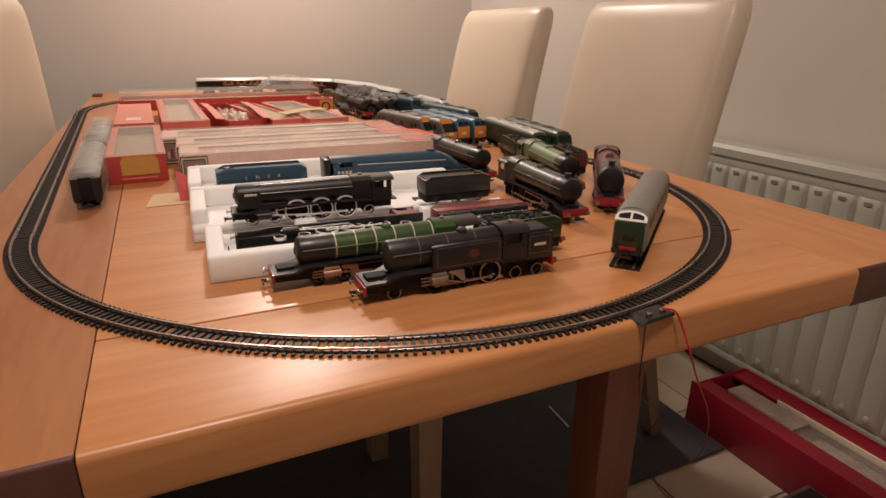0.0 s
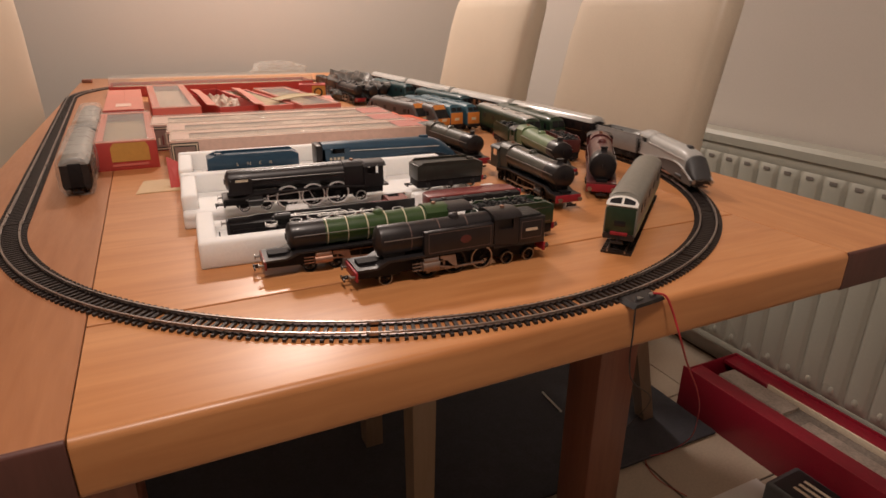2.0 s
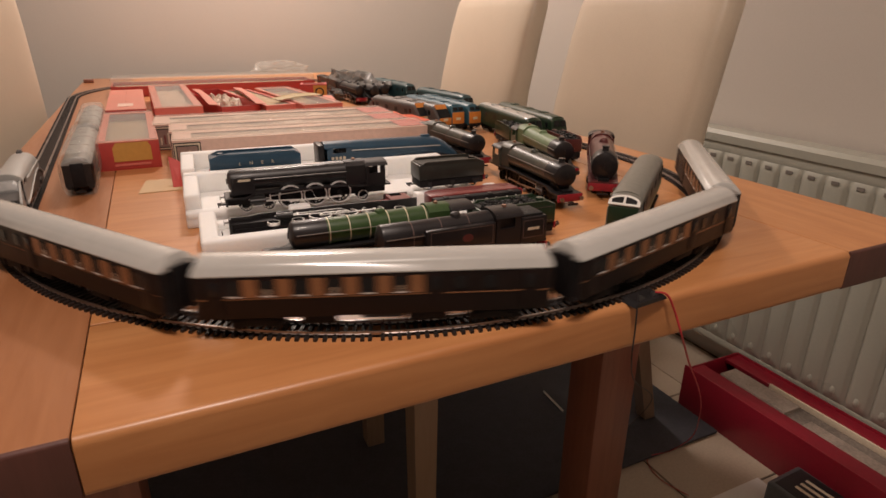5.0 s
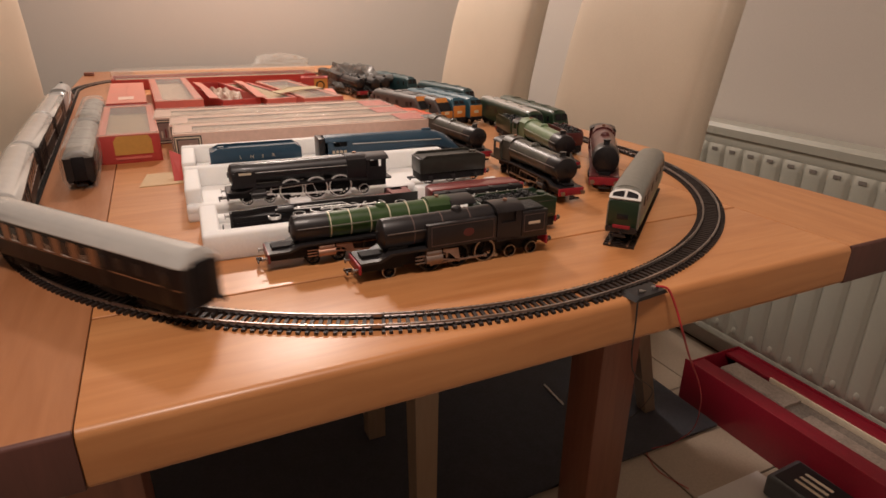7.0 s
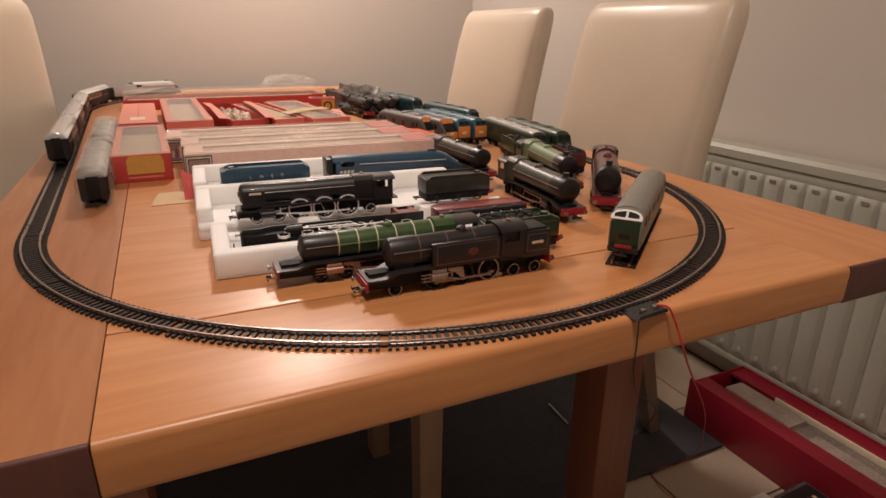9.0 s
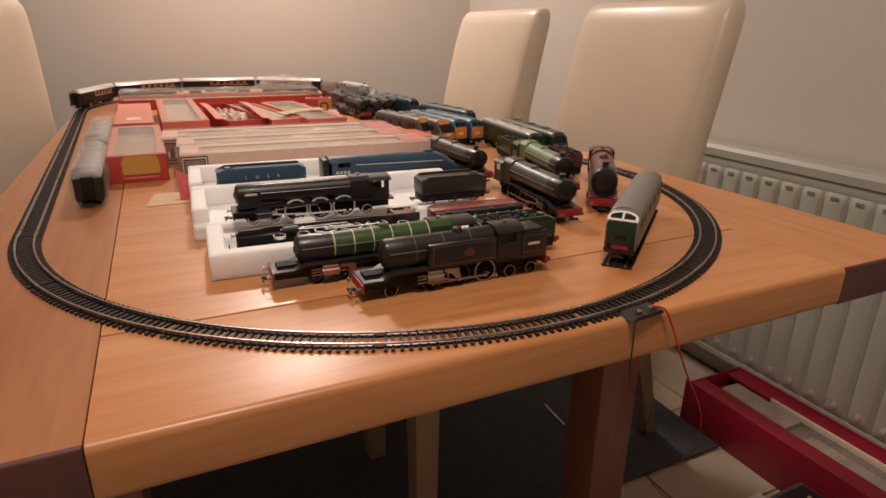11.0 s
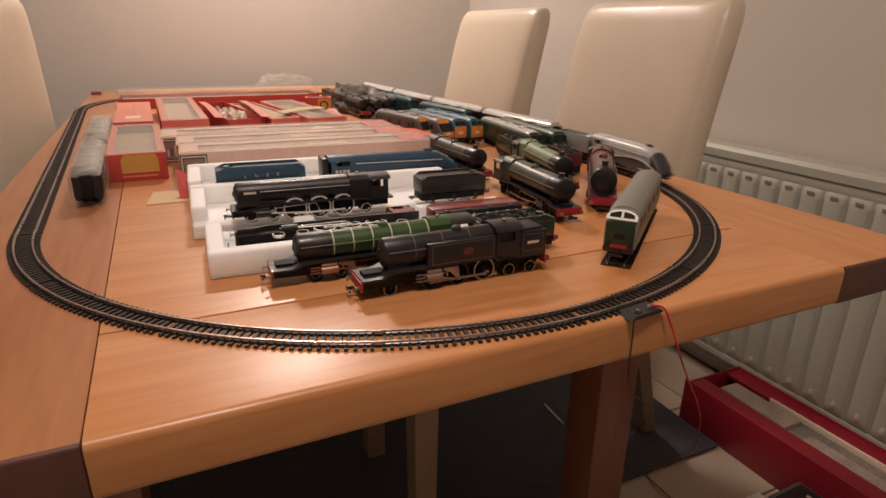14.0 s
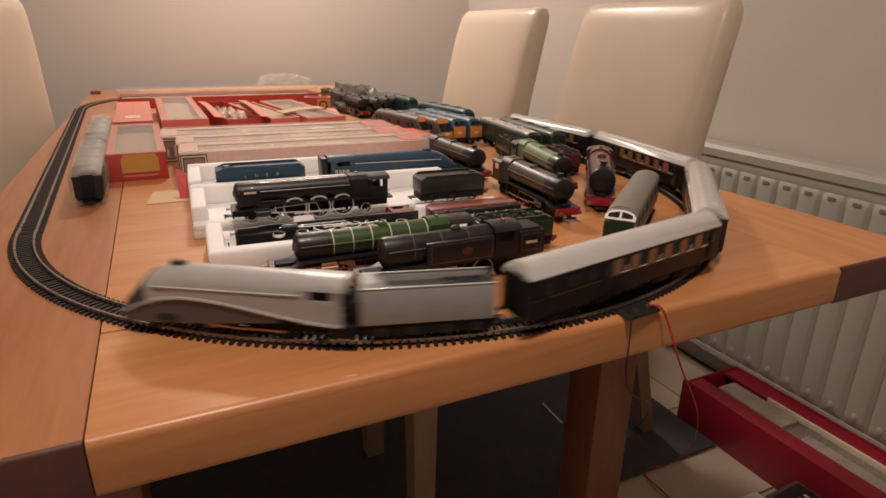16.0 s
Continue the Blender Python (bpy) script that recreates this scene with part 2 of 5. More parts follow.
def wheel_mesh(bm, r, width, y, x=0.0, z=None, spokes=0):
    """A flanged wheel about the y axis: tread, flange and a dished or spoked face."""
    z = r if z is None else z
    s = 1 if y > 0 else -1
    seg = 22
    prof = [(r * 0.82, width), (r, width), (r, width * 0.25), (r * 1.09, 0.0), (r * 0.82, 0.0)]
    rings = [[(x + p * math.cos(2 * math.pi * i / seg), y + s * w, z + p * math.sin(2 * math.pi * i / seg)) for i in range(seg)] for p, w in prof]
    loft(bm, rings + rings[:1], cap=False)
    tube(bm, (x, y, z), (x, y + s * width * 1.1, z), r * 0.22, seg=10)
    if spokes:
        for k in range(spokes):
            a = 2 * math.pi * k / spokes
            ca, sa = math.cos(a), math.sin(a)
            tube(bm, (x + ca * r * 0.2, y + s * width * 0.5, z + sa * r * 0.2), (x + ca * r * 0.85, y + s * width * 0.5, z + sa * r * 0.85), r * 0.06, seg=5)
    else:
        tube(bm, (x, y + s * width * 0.1, z), (x, y + s * width * 0.6, z), r * 0.83, seg=seg)
    return bm


def part(name, bm, material, parent=None, label="", smooth=True):
    bmesh.ops.recalc_face_normals(bm, faces=bm.faces)
    me = bpy.data.meshes.new(name)
    bm.to_mesh(me)
    bm.free()
    me.materials.append(material)
    if smooth:
        me.shade_smooth()
        me.set_sharp_from_angle(angle=radians(35))
    ob = new(name, me)
    if parent is not None:
        ob.parent = parent
    if label:
        ob["label"] = label
    return ob


def thing(name, label, category, group="", m=None):
    ob = tagged(new(name), label, category, group)
    ob.empty_display_size = 0.02
    if m is not None:
        ob.matrix_basis = m
    return ob


def B():
    return bmesh.new()


def solid(name, m, *span, bevel=0.0, parent=None, label="", kind="", category=""):
    """One box as an object."""
    ob = part(name, box(B(), *span, bevel=bevel), m, parent, label)
    return tagged(ob, "", category, "", kind)


# ---- room ----
X0, X1, Y0, Y1, TOP = -2.3, 1.205, -2.6, 2.07, 2.4
solid("wall_east", wall_paint, X1, X1 + 0.12, Y0 - 0.12, Y1 + 0.12, -0.1, TOP, kind="structure", label="plain warm white painted wall behind the radiator", category="wall")
solid("wall_north", wall_paint, X0, X1, Y1, Y1 + 0.12, -0.1, TOP, kind="structure", label="plain warm white painted wall beyond the table", category="wall")
solid("wall_west", wall_paint, X0 - 0.12, X0, Y0 - 0.12, Y1 + 0.12, -0.1, TOP, kind="structure", label="plain painted wall closing the room", category="wall")
solid("wall_south", wall_paint, X0, X1, Y0 - 0.12, Y0, -0.1, TOP, kind="structure", label="plain painted wall closing the room", category="wall")
solid("ceiling", ceiling_paint, X0 - 0.12, X1 + 0.12, Y0 - 0.12, Y1 + 0.12, TOP, TOP + 0.1, kind="structure", label="plain white ceiling", category="ceiling")
floor = solid("floor", grout_mat, X0, X1, Y0, Y1, -0.1, -0.004, kind="structure", label="beige tiled floor with dark joints", category="floor")


# ---- table ----
def build_table():
    t = thing("dining_table", "oiled oak dining table with framed top and thick square legs", "table")
    H, th = TABLE, 0.0425
    xl, xr, yn, yf, b = -0.505, 0.505, -0.458, 1.89, 0.158

    def plank(m, x0, x1, y0, y1):
        part("board", edged(x0, x1, y0, y1, H - th, H, 0.006 if y0 == yn else 0.0, 0.0008), m, t)

    def edged(x0, x1, y0, y1, z0, z1, front, rest):
        """A board with a well-rounded front edge and crisp joints."""
        prof = []
        for cy, cz, a0, r in ((y0, z0, 180, front or rest), (y1, z0, 270, rest), (y1, z1, 0, rest), (y0, z1, 90, front or rest)):
            oy, oz = (r if cy == y0 else -r), (r if cz == z0 else -r)
            for k in range(5):
                a = radians(a0 + 22.5 * k)
                prof.append((cy + oy + r * math.cos(a), cz + oz + r * math.sin(a)))
        ends = []
        for x, e in ((x0, 0.0), (x0 + 0.0005, 1.0), (x1 - 0.0005, 1.0), (x1, 0.0)):
            ends.append([(x, y if e else y + (0.0005 if y < (y0 + y1) / 2 else -0.0005), z if e else z + (0.0005 if z < (z0 + z1) / 2 else -0.0005)) for y, z in prof])
        return loft(B(), ends)

    # the left board's dimmer light is in its colour
    plank(oak_left_shaded, xl, xl + b - 0.0004, yn + 0.003, yf)
    plank(oak_y, xr - b + 0.0004, xr, yn + 0.003, yf)
    for x0, x1 in ((xl, xl + b - 0.0004), (xr - b + 0.0004, xr)):
        part("end_grain", edged(x0, x1, yn, yn + 0.0032, H - th, H, 0.0028, 0.0002), end_grain, t, "darker sawn end grain")
    plank(oak_x, xl + b + 0.0004, xr - b - 0.0004, yn, -0.3145)
    ys = [-0.3125, 0.41, 1.13, 1.745]
    for a, c in zip(ys, ys[1:]):
        plank(oak_x, xl + b + 0.0004, xr - b - 0.0004, a + 0.0008, c - 0.0008)
    plank(oak_x, xl + b + 0.0004, xr - b - 0.0004, 1.7465, yf)
    # legs and aprons use the oak that carries the top's shade in its colour
    w = 0.085
    for y0 in (-0.10, 1.50):
        for x0 in (0.365, -0.365 - w):
            part("leg", box(B(), x0, x0 + w, y0, y0 + w, 0.0, H - th - 0.001, bevel=0.004), oak_shade_dark, t)
    part("apron", box(B(), -0.364, 0.364, -0.075, -0.053, H - th - 0.07, H - th - 0.001, bevel=0.002), oak_shade_dark, t)
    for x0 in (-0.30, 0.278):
        part("apron", box(B(), x0, x0 + 0.022, -0.052, 1.499, H - th - 0.07, H - th - 0.001, bevel=0.002), oak_shade_dark, t)
    return t


build_table()


# ---- leather dining chairs ----
def build_chair(m, lean=1.0):
    c = thing("dining_chair", "cream leather high-back dining chair with oak legs", "chair", "chairs round the table", m)
    # local: seat front towards +x, back at -x
    rings = []
    W = 0.212
    for z, x, th, w in ((0.40, -0.20, 0.085, 0.97), (0.47, -0.205, 0.09, 0.99), (0.62, -0.215, 0.088, 1.0), (0.80, -0.24, 0.08, 1.0),
                        (0.95, -0.272, 0.076, 0.995), (1.012, -0.288, 0.072, 0.985), (1.036, -0.294, 0.066, 0.965), (1.050, -0.298, 0.05, 0.93), (1.054, -0.299, 0.03, 0.90)):
        ring = []
        for i in range(24):
            a = 2 * math.pi * i / 24
            ca, sa = math.cos(a), math.sin(a)
            px = math.copysign(abs(ca) ** 0.5, ca) * th / 2
            py = math.copysign(abs(sa) ** 0.28, sa) * W * w
            ring.append((-0.2 + (x + 0.2) * lean + px, py, z))
        rings.append(ring)
    part("backrest", loft(B(), rings), leather, c)
    s = box(B(), -0.17, 0.33, -0.225, 0.225, 0.40, 0.475, bevel=0.028, seg=4)
    part("seat", s, leather, c)
    for x, rake, wy in ((-0.245, -0.147, 0.10), (0.297, 0.0, 0.15)):
        for y in (-wy, wy):
            toe = 0.55 if rake else 1.0
            w = 0.019 if rake else 0.024
            sq = ((-w, -w), (w, -w), (w, w), (-w, w))
            part("leg", loft(B(), [[(x + rake + a * 0.85, y * toe + e * 0.85, 0.0) for a, e in sq], [(x + a, y + e, 0.41) for a, e in sq]]), oak_pale, c)
    return c


CH_B = build_chair(pose(0.385, 0.212, 0.0, 0, 0, 180))
copy_thing(CH_B, pose(0.385, 0.838, 0.0, 0, 0, 180) @ Matrix.Diagonal((1, 1.08, 1, 1)))
build_chair(pose(-0.458, 0.757, 0.0, 0, 0, -25), lean=0.12)
copy_thing(CH_B, pose(-0.82, 0.29, 0.0, 0, 0, 0))


# ---- radiator ----
def build_radiator():
    r = thing("radiator", "cream enamelled convector panel radiator with shade bars painted below its top grille", "radiator")
    x, y0, y1, z0, z1, pitch, n = 1.115, -0.829, 0.637, 0.097, 0.704, 0.0575, 25
    first = y0 + 0.014
    body = B()
    # pressed front panel: raised flutes with rounded shoulders between narrow channels
    prof = [(0.0, 0.0), (0.06, -0.0015), (0.12, -0.0065), (0.20, -0.0085), (0.80, -0.0085), (0.88, -0.0065), (0.94, -0.0015)]
    pts = [(first + (k + f) * pitch, d) for k in range(n) for f, d in prof] + [(first + n * pitch, 0.0)]
    rows = []
    for z, keep in ((z0 + 0.020, 0.0), (z0 + 0.026, 0.35), (z0 + 0.036, 0.85), (z0 + 0.046, 1.0), (z1 - 0.082, 1.0), (z1 - 0.068, 0.85), (z1 - 0.056, 0.0)):
        rows.append([body.verts.new((x + d * keep, y, z)) for y, d in pts])
    for a, b2 in zip(rows, rows[1:]):
        for i in range(len(pts) - 1):
            body.faces.new((a[i], a[i + 1], b2[i + 1], b2[i]))
    box(body, x - 0.002, x + 0.012, y0, y1, z0, z0 + 0.021, bevel=0.003)
    box(body, x, x + 0.012, y0, y1, z1 - 0.057, z1 - 0.026, bevel=0.003)
    box(body, x + 0.001, x + 0.012, y0, y1, z0 + 0.02, z1 - 0.04)
    part("front_panel", body, enamel, r)
    part("back_panel", box(B(), x + 0.055, x + 0.068, y0, y1, z0, z1 - 0.03, bevel=0.003), enamel, r)
    prism_pts = [(x - 0.005, z1 - 0.030), (x - 0.006, z1 - 0.010), (x + 0.003, z1), (x + 0.066, z1), (x + 0.071, z1 - 0.008), (x + 0.071, z1 - 0.028)]
    part("top_grille", prism(B(), prism_pts, y0 - 0.004, y1 + 0.004), enamel, r)
    for k in range(n):
        yy = first + (k + 0.5) * pitch
        # the shadow at each flute's top, put in as a small dark bar
        part("slot", box(B(), x - 0.0100, x - 0.0078, yy - 0.009, yy + 0.009, z1 - 0.072, z1 - 0.063, bevel=0.0008), flute_shade, r, smooth=False)
        weld = B()
        rings = []
        for j in range(1, 6):
            q = math.pi * j / 6
            rings.append([(x - 0.0080 - 0.0048 * math.sin(q) * max(0.0, math.cos(u)) , yy + 0.0075 * math.sin(q) * math.sin(u), z0 + 0.050 + 0.012 * math.cos(q)) for u in [2 * math.pi * i / 12 for i in range(12)]])
        part("weld_boss", loft(weld, rings), enamel, r, "pressed boss at the foot of a flute")
    for yy in (y0 - 0.004, y1):
        part("end_cap", box(B(), x, x + 0.07, yy, yy + 0.004, z0, z1 - 0.02), enamel, r)
    for yy in (y0 + 0.2, y1 - 0.2):
        part("wall_bracket", box(B(), x + 0.068, X1, yy, yy + 0.03, z0 + 0.05, z1 - 0.1), enamel, r)
    return r


build_radiator()


# ---- oval of track ----
R_TRACK, STRAIGHT, TURN = 0.438, 1.240, 2.38
ARC = math.pi * R_TRACK
LOOP = 2 * ARC + 2 * STRAIGHT
OVAL = pose(0, 0, TABLE, 0, 0, TURN)
RAIL_TOP = 0.0052
GAUGE = 0.0175


def on_track(s, off=0.0):
    """The place on the centre line at arc length s (clockwise from the near end of the right-hand straight) and the way ahead."""
    s %= LOOP
    r = R_TRACK + off
    if s < ARC:
        a = s / R_TRACK
        return Vector((r * math.cos(a), -r * math.sin(a), 0)), Vector((-math.sin(a), -math.cos(a), 0))
    s -= ARC
    if s < STRAIGHT:
        return Vector((-r, s, 0)), Vector((0, 1, 0))
    s -= STRAIGHT
    if s < ARC:
        a = s / R_TRACK
        return Vector((-r * math.cos(a), STRAIGHT + r * math.sin(a), 0)), Vector((math.sin(a), math.cos(a), 0))
    s -= ARC
    return Vector((r, STRAIGHT - s, 0)), Vector((0, -1, 0))


def rail_mesh(off):
    bm, rings, n = B(), [], 420
    for i in range(n):
        p, d = on_track(i * LOOP / n, off)
        side = Vector((-d.y, d.x, 0))
        prof = [(-0.0011, 0.0026), (0.0011, 0.0026), (0.0009, 0.0032), (0.0006, 0.0034), (0.0006, 0.0044), (0.0009, 0.0046), (0.0008, RAIL_TOP), (-0.0008, RAIL_TOP), (-0.0009, 0.0046), (-0.0006, 0.0044), (-0.0006, 0.0034), (-0.0009, 0.0032)]
        rings.append([p + side * y + Vector((0, 0, z)) for y, z in prof])
    return loft(bm, rings + rings[:1], cap=False)


def sleeper_mesh(w=0.0305):
    bm = box(B(), -0.00145, 0.00145, -w / 2, w / 2, 0.0, 0.0024)
    for y in (-GAUGE / 2, GAUGE / 2):
        for e in (-0.0016, 0.0016):
            box(bm, -0.001, 0.001, y + e - 0.0006, y + e + 0.0006, 0.0024, 0.0035)
    return bm


def build_track():
    t = thing("railway_track", "oval of black-sleepered model railway track on the table", "track", m=OVAL)
    bm = rail_mesh(-GAUGE / 2)
    part("rail", bm, steel, t, "bright nickel running rail")
    part("rail", rail_mesh(GAUGE / 2), steel, t, "bright nickel running rail")
    sections = [(k * R_TRACK * math.pi / 8, R_TRACK * math.pi / 8) for k in range(8)]
    sections += [(ARC + k * STRAIGHT / 7, STRAIGHT / 7) for k in range(7)]
    sections += [(ARC + STRAIGHT + k * R_TRACK * math.pi / 8, R_TRACK * math.pi / 8) for k in range(8)]
    sections += [(2 * ARC + STRAIGHT + k * STRAIGHT / 7, STRAIGHT / 7) for k in range(7)]
    seed = part("sleeper", sleeper_mesh(), sleeper_brown, t, smooth=False)
    first, rest = True, B()
    plates = []
    for s0, length in sections:
        n = round(length / 0.0067)
        for k in range(n):
            s = s0 + (k + 0.5) * length / n
            if k == 0:
                s += 0.0012
            if k == n - 1:
                s -= 0.0012
            p, d = on_track(s)
            m = Matrix.Translation(p) @ Matrix.Rotation(math.atan2(d.y, d.x), 4, "Z")
            if s0 < ARC - 0.01 and s0 >= 0:
                ob = seed if first else new("sleeper", seed.data)
                first = False
                ob.parent = t
                ob.matrix_basis = m
            else:
                vs0 = len(rest.verts)
                box(rest, -0.00145, 0.00145, -0.0153, 0.0153, 0.0, 0.0024)
                rest.verts.ensure_lookup_table()
                for v in rest.verts[vs0:]:
                    v.co = m @ v.co
        plates.append(s0)
    ob = part("sleeper_run", rest, sleeper_brown, t, smooth=False)
    ob["kind"] = "stuff"
    web = B()
    for off in (-GAUGE / 2, GAUGE / 2):
        rings = []
        for i in range(300):
            p, d = on_track(i * LOOP / 300, off)
            side = Vector((-d.y, d.x, 0))
            rings.append([p + side * y + Vector((0, 0, z)) for y, z in ((-0.0010, 0.0003), (0.0010, 0.0003), (0.0010, 0.0016), (-0.0010, 0.0016))])
        loft(web, rings + rings[:1], cap=False)
    part("sleeper_web", web, black_matt, t)
    for s0 in plates:
        for off in (-GAUGE / 2, GAUGE / 2):
            p, d = on_track(s0, off)
            ob = part("fishplate", box(B(), -0.005, 0.005, -0.0014, 0.0014, 0.0026, 0.0046), steel, t)
            ob.matrix_basis = Matrix.Translation(p) @ Matrix.Rotation(math.atan2(d.y, d.x), 4, "Z")
    return t


build_track()


# ---- rolling stock ----
def buffers(parent, x, way, w=0.0125, z=0.0135, m=tyre_steel):
    for y in (-w, w):
        bm = tube(B(), (x, y, z), (x + way * 0.004, y, z), 0.0011, seg=8)
        tube(bm, (x + way * 0.004, y, z), (x + way * 0.0048, y, z), 0.0026, seg=12)
        part("buffer", bm, m, parent)


def hook(parent, x, way):
    bm = box(B(), min(x, x + way * 0.009), max(x, x + way * 0.009), -0.001, 0.001, 0.0075, 0.009)
    box(bm, x + way * 0.009 - 0.0006, x + way * 0.009 + 0.0006, -0.006, 0.006, 0.007, 0.0094)
    box(bm, x + way * 0.007 - 0.003, x + way * 0.007 + 0.003, -0.0006, 0.0006, 0.0094, 0.0108)
    part("coupling", bm, black, parent)


def bogie(parent, x, base=0.028, r=0.0062, rims=black):
    bm = box(B(), x - base / 2 - 0.006, x + base / 2 + 0.006, -0.0125, -0.0108, 0.004, 0.0105, bevel=0.0008)
    box(bm, x - base / 2 - 0.006, x + base / 2 + 0.006, 0.0108, 0.0125, 0.004, 0.0105, bevel=0.0008)
    box(bm, x - 0.004, x + 0.004, -0.0108, 0.0108, 0.007, 0.011)
    for e in (-base / 2, base / 2):
        for y in (-0.0138, 0.0125):
            box(bm, x + e - 0.0022, x + e + 0.0022, y, y + 0.0013, 0.0045, 0.009)
    b = part("bogie", bm, black_matt, parent)
    for e in (-base / 2, base / 2):
        w = wheel_mesh(B(), r, 0.0028, 0.0072, x + e)
        wheel_mesh(w, r, 0.0028, -0.0072, x + e)
        tube(w, (x + e, -0.008, r), (x + e, 0.008, r), 0.001, seg=6)
        part("wheelset", w, rims, b)
    return b


def roof_ring(x, w, z0, rise, n=12):
    pts = [(x, -w, z0 - 0.0008), (x, w, z0 - 0.0008)]
    for i in range(n + 1):
        a = i / n
        y = w * (1 - 2 * a)
        pts.append((x, y, z0 + rise * (1 - (abs(1 - 2 * a)) ** 2.6)))
    return pts


def build_coach(m=None):
    c = thing("pullman_coach", "umber and cream model passenger coach with light grey roof", "model coach", "coaches of the moving train", m)
    L, W = 0.128, 0.0168
    part("body", box(B(), -L, L, -W, W, 0.0125, 0.0425, bevel=0.001), umber, c)
    part("roof", loft(B(), [roof_ring(x, w, 0.0425, h) for x, w, h in ((-L - 0.0012, W - 0.001, 0.004), (-L + 0.002, W + 0.0006, 0.0088), (L - 0.002, W + 0.0006, 0.0088), (L + 0.0012, W - 0.001, 0.004))]), roof_grey, c, "light grey ribbed roof")
    n = 6
    for side in (-1, 1):
        y = side * (W + 0.0002)
        part("waist_lining", box(B(), -L + 0.002, L - 0.002, min(y, y - side * 0.0003), max(y, y + side * 0.0002), 0.0262, 0.0268), cream, c)
        for k in range(n):
            x = -0.022 + k * 0.118 / (n - 1)
            part("panel", box(B(), x - 0.0118, x - 0.0012, min(y, y + side * 0.0003), max(y, y + side * 0.0003), 0.0275, 0.0395), cream, c)
            w = part("window", box(B(), x + 0.0002, x + 0.0098, min(y, y + side * 0.0004), max(y, y + side * 0.0004), 0.0285, 0.0385), glass_dark, c)
            part("window_frame", box(B(), x, x + 0.01, min(y, y + side * 0.0007), max(y, y + side * 0.0007), 0.0278, 0.0286), chrome, w)
            if k % 2 == 0:
                part("curtain", box(B(), x + 0.0035, x + 0.0065, min(y, y + side * 0.0006), max(y, y + side * 0.0006), 0.0288, 0.033), tissue, w)
        for x in (-0.082, -0.06):
            part("van_window", box(B(), x - 0.004, x + 0.004, min(y, y + side * 0.0004), max(y, y + side * 0.0004), 0.0295, 0.038), glass_dark, c)
        for x in (-0.112, -0.042, 0.114):
            d = part("door", box(B(), x - 0.006, x + 0.006, min(y, y + side * 0.0005), max(y, y + side * 0.0005), 0.0145, 0.041, bevel=0.0002), umber, c)
            part("door_window", box(B(), x - 0.003, x + 0.003, min(y, y + side * 0.0009), max(y, y + side * 0.0009), 0.029, 0.038, bevel=0.0001), glass_dark, d)
    for e in (-1, 1):
        x = e * L
        part("end_gangway", box(B(), min(x, x + e * 0.003), max(x, x + e * 0.003), -0.0075, 0.0075, 0.0125, 0.0435, bevel=0.0008), black_matt, c)
        part("end_panel", box(B(), min(x, x + e * 0.0006), max(x, x + e * 0.0006), -W + 0.001, W - 0.001, 0.013, 0.0425), black, c)
        buffers(c, x + e * 0.0008, e, m=black)
        hook(c, x, e)
    part("underframe", box(B(), -0.05, 0.05, -0.003, 0.003, 0.0085, 0.0125, bevel=0.001), black_matt, c)
    part("battery_box", box(B(), -0.02, 0.012, -0.0115, 0.0115, 0.0075, 0.0122, bevel=0.001), black, c)
    for side in (-1, 1):
        y0, y1 = sorted((side * 0.0095, side * 0.0140))
        for xa, xb in ((-0.052, -0.022), (0.030, 0.056)):
            part("equipment_box", box(B(), xa, xb, y0, y1, 0.0058, 0.0124, bevel=0.0008), black_matt, c)
    for x in (-0.088, 0.088):
        bogie(c, x)
    return c


def taller(t, k, foot=0.0105):
    """Raise the bodywork of a vehicle above its running gear by the factor k."""
    for o in t.children_recursive:
        if o.type == "MESH" and not o.name.startswith(("wheelset", "driving", "tyre", "bogie", "buffer", "coupling", "valve")):
            for v in o.data.vertices:
                if v.co.z > foot:
                    v.co.z = foot + (v.co.z - foot) * k
    return t


def wheels_and_rods(t, xs, r, tyre=chrome, bright="all"):
    """Driving wheels as one wheelset per axle, and rods on both sides."""
    sets = []
    for x in xs:
        bm = wheel_mesh(B(), r, 0.003, 0.0072, 0, 0, spokes=14)
        wheel_mesh(bm, r, 0.003, -0.0072, 0, 0, spokes=14)
        tube(bm, (0, -0.0075, 0), (0, 0.0075, 0), 0.0014, seg=8)
        w = part("driving_wheelset", bm, black_matt, t)
        w.matrix_basis = pose(x, 0, r)
        for s in (-1, 1):
            part("tyre", tyre_ring(r, s), tyre if bright == "all" or x == xs[-1] else black, w)
        sets.append(w)
    return sets


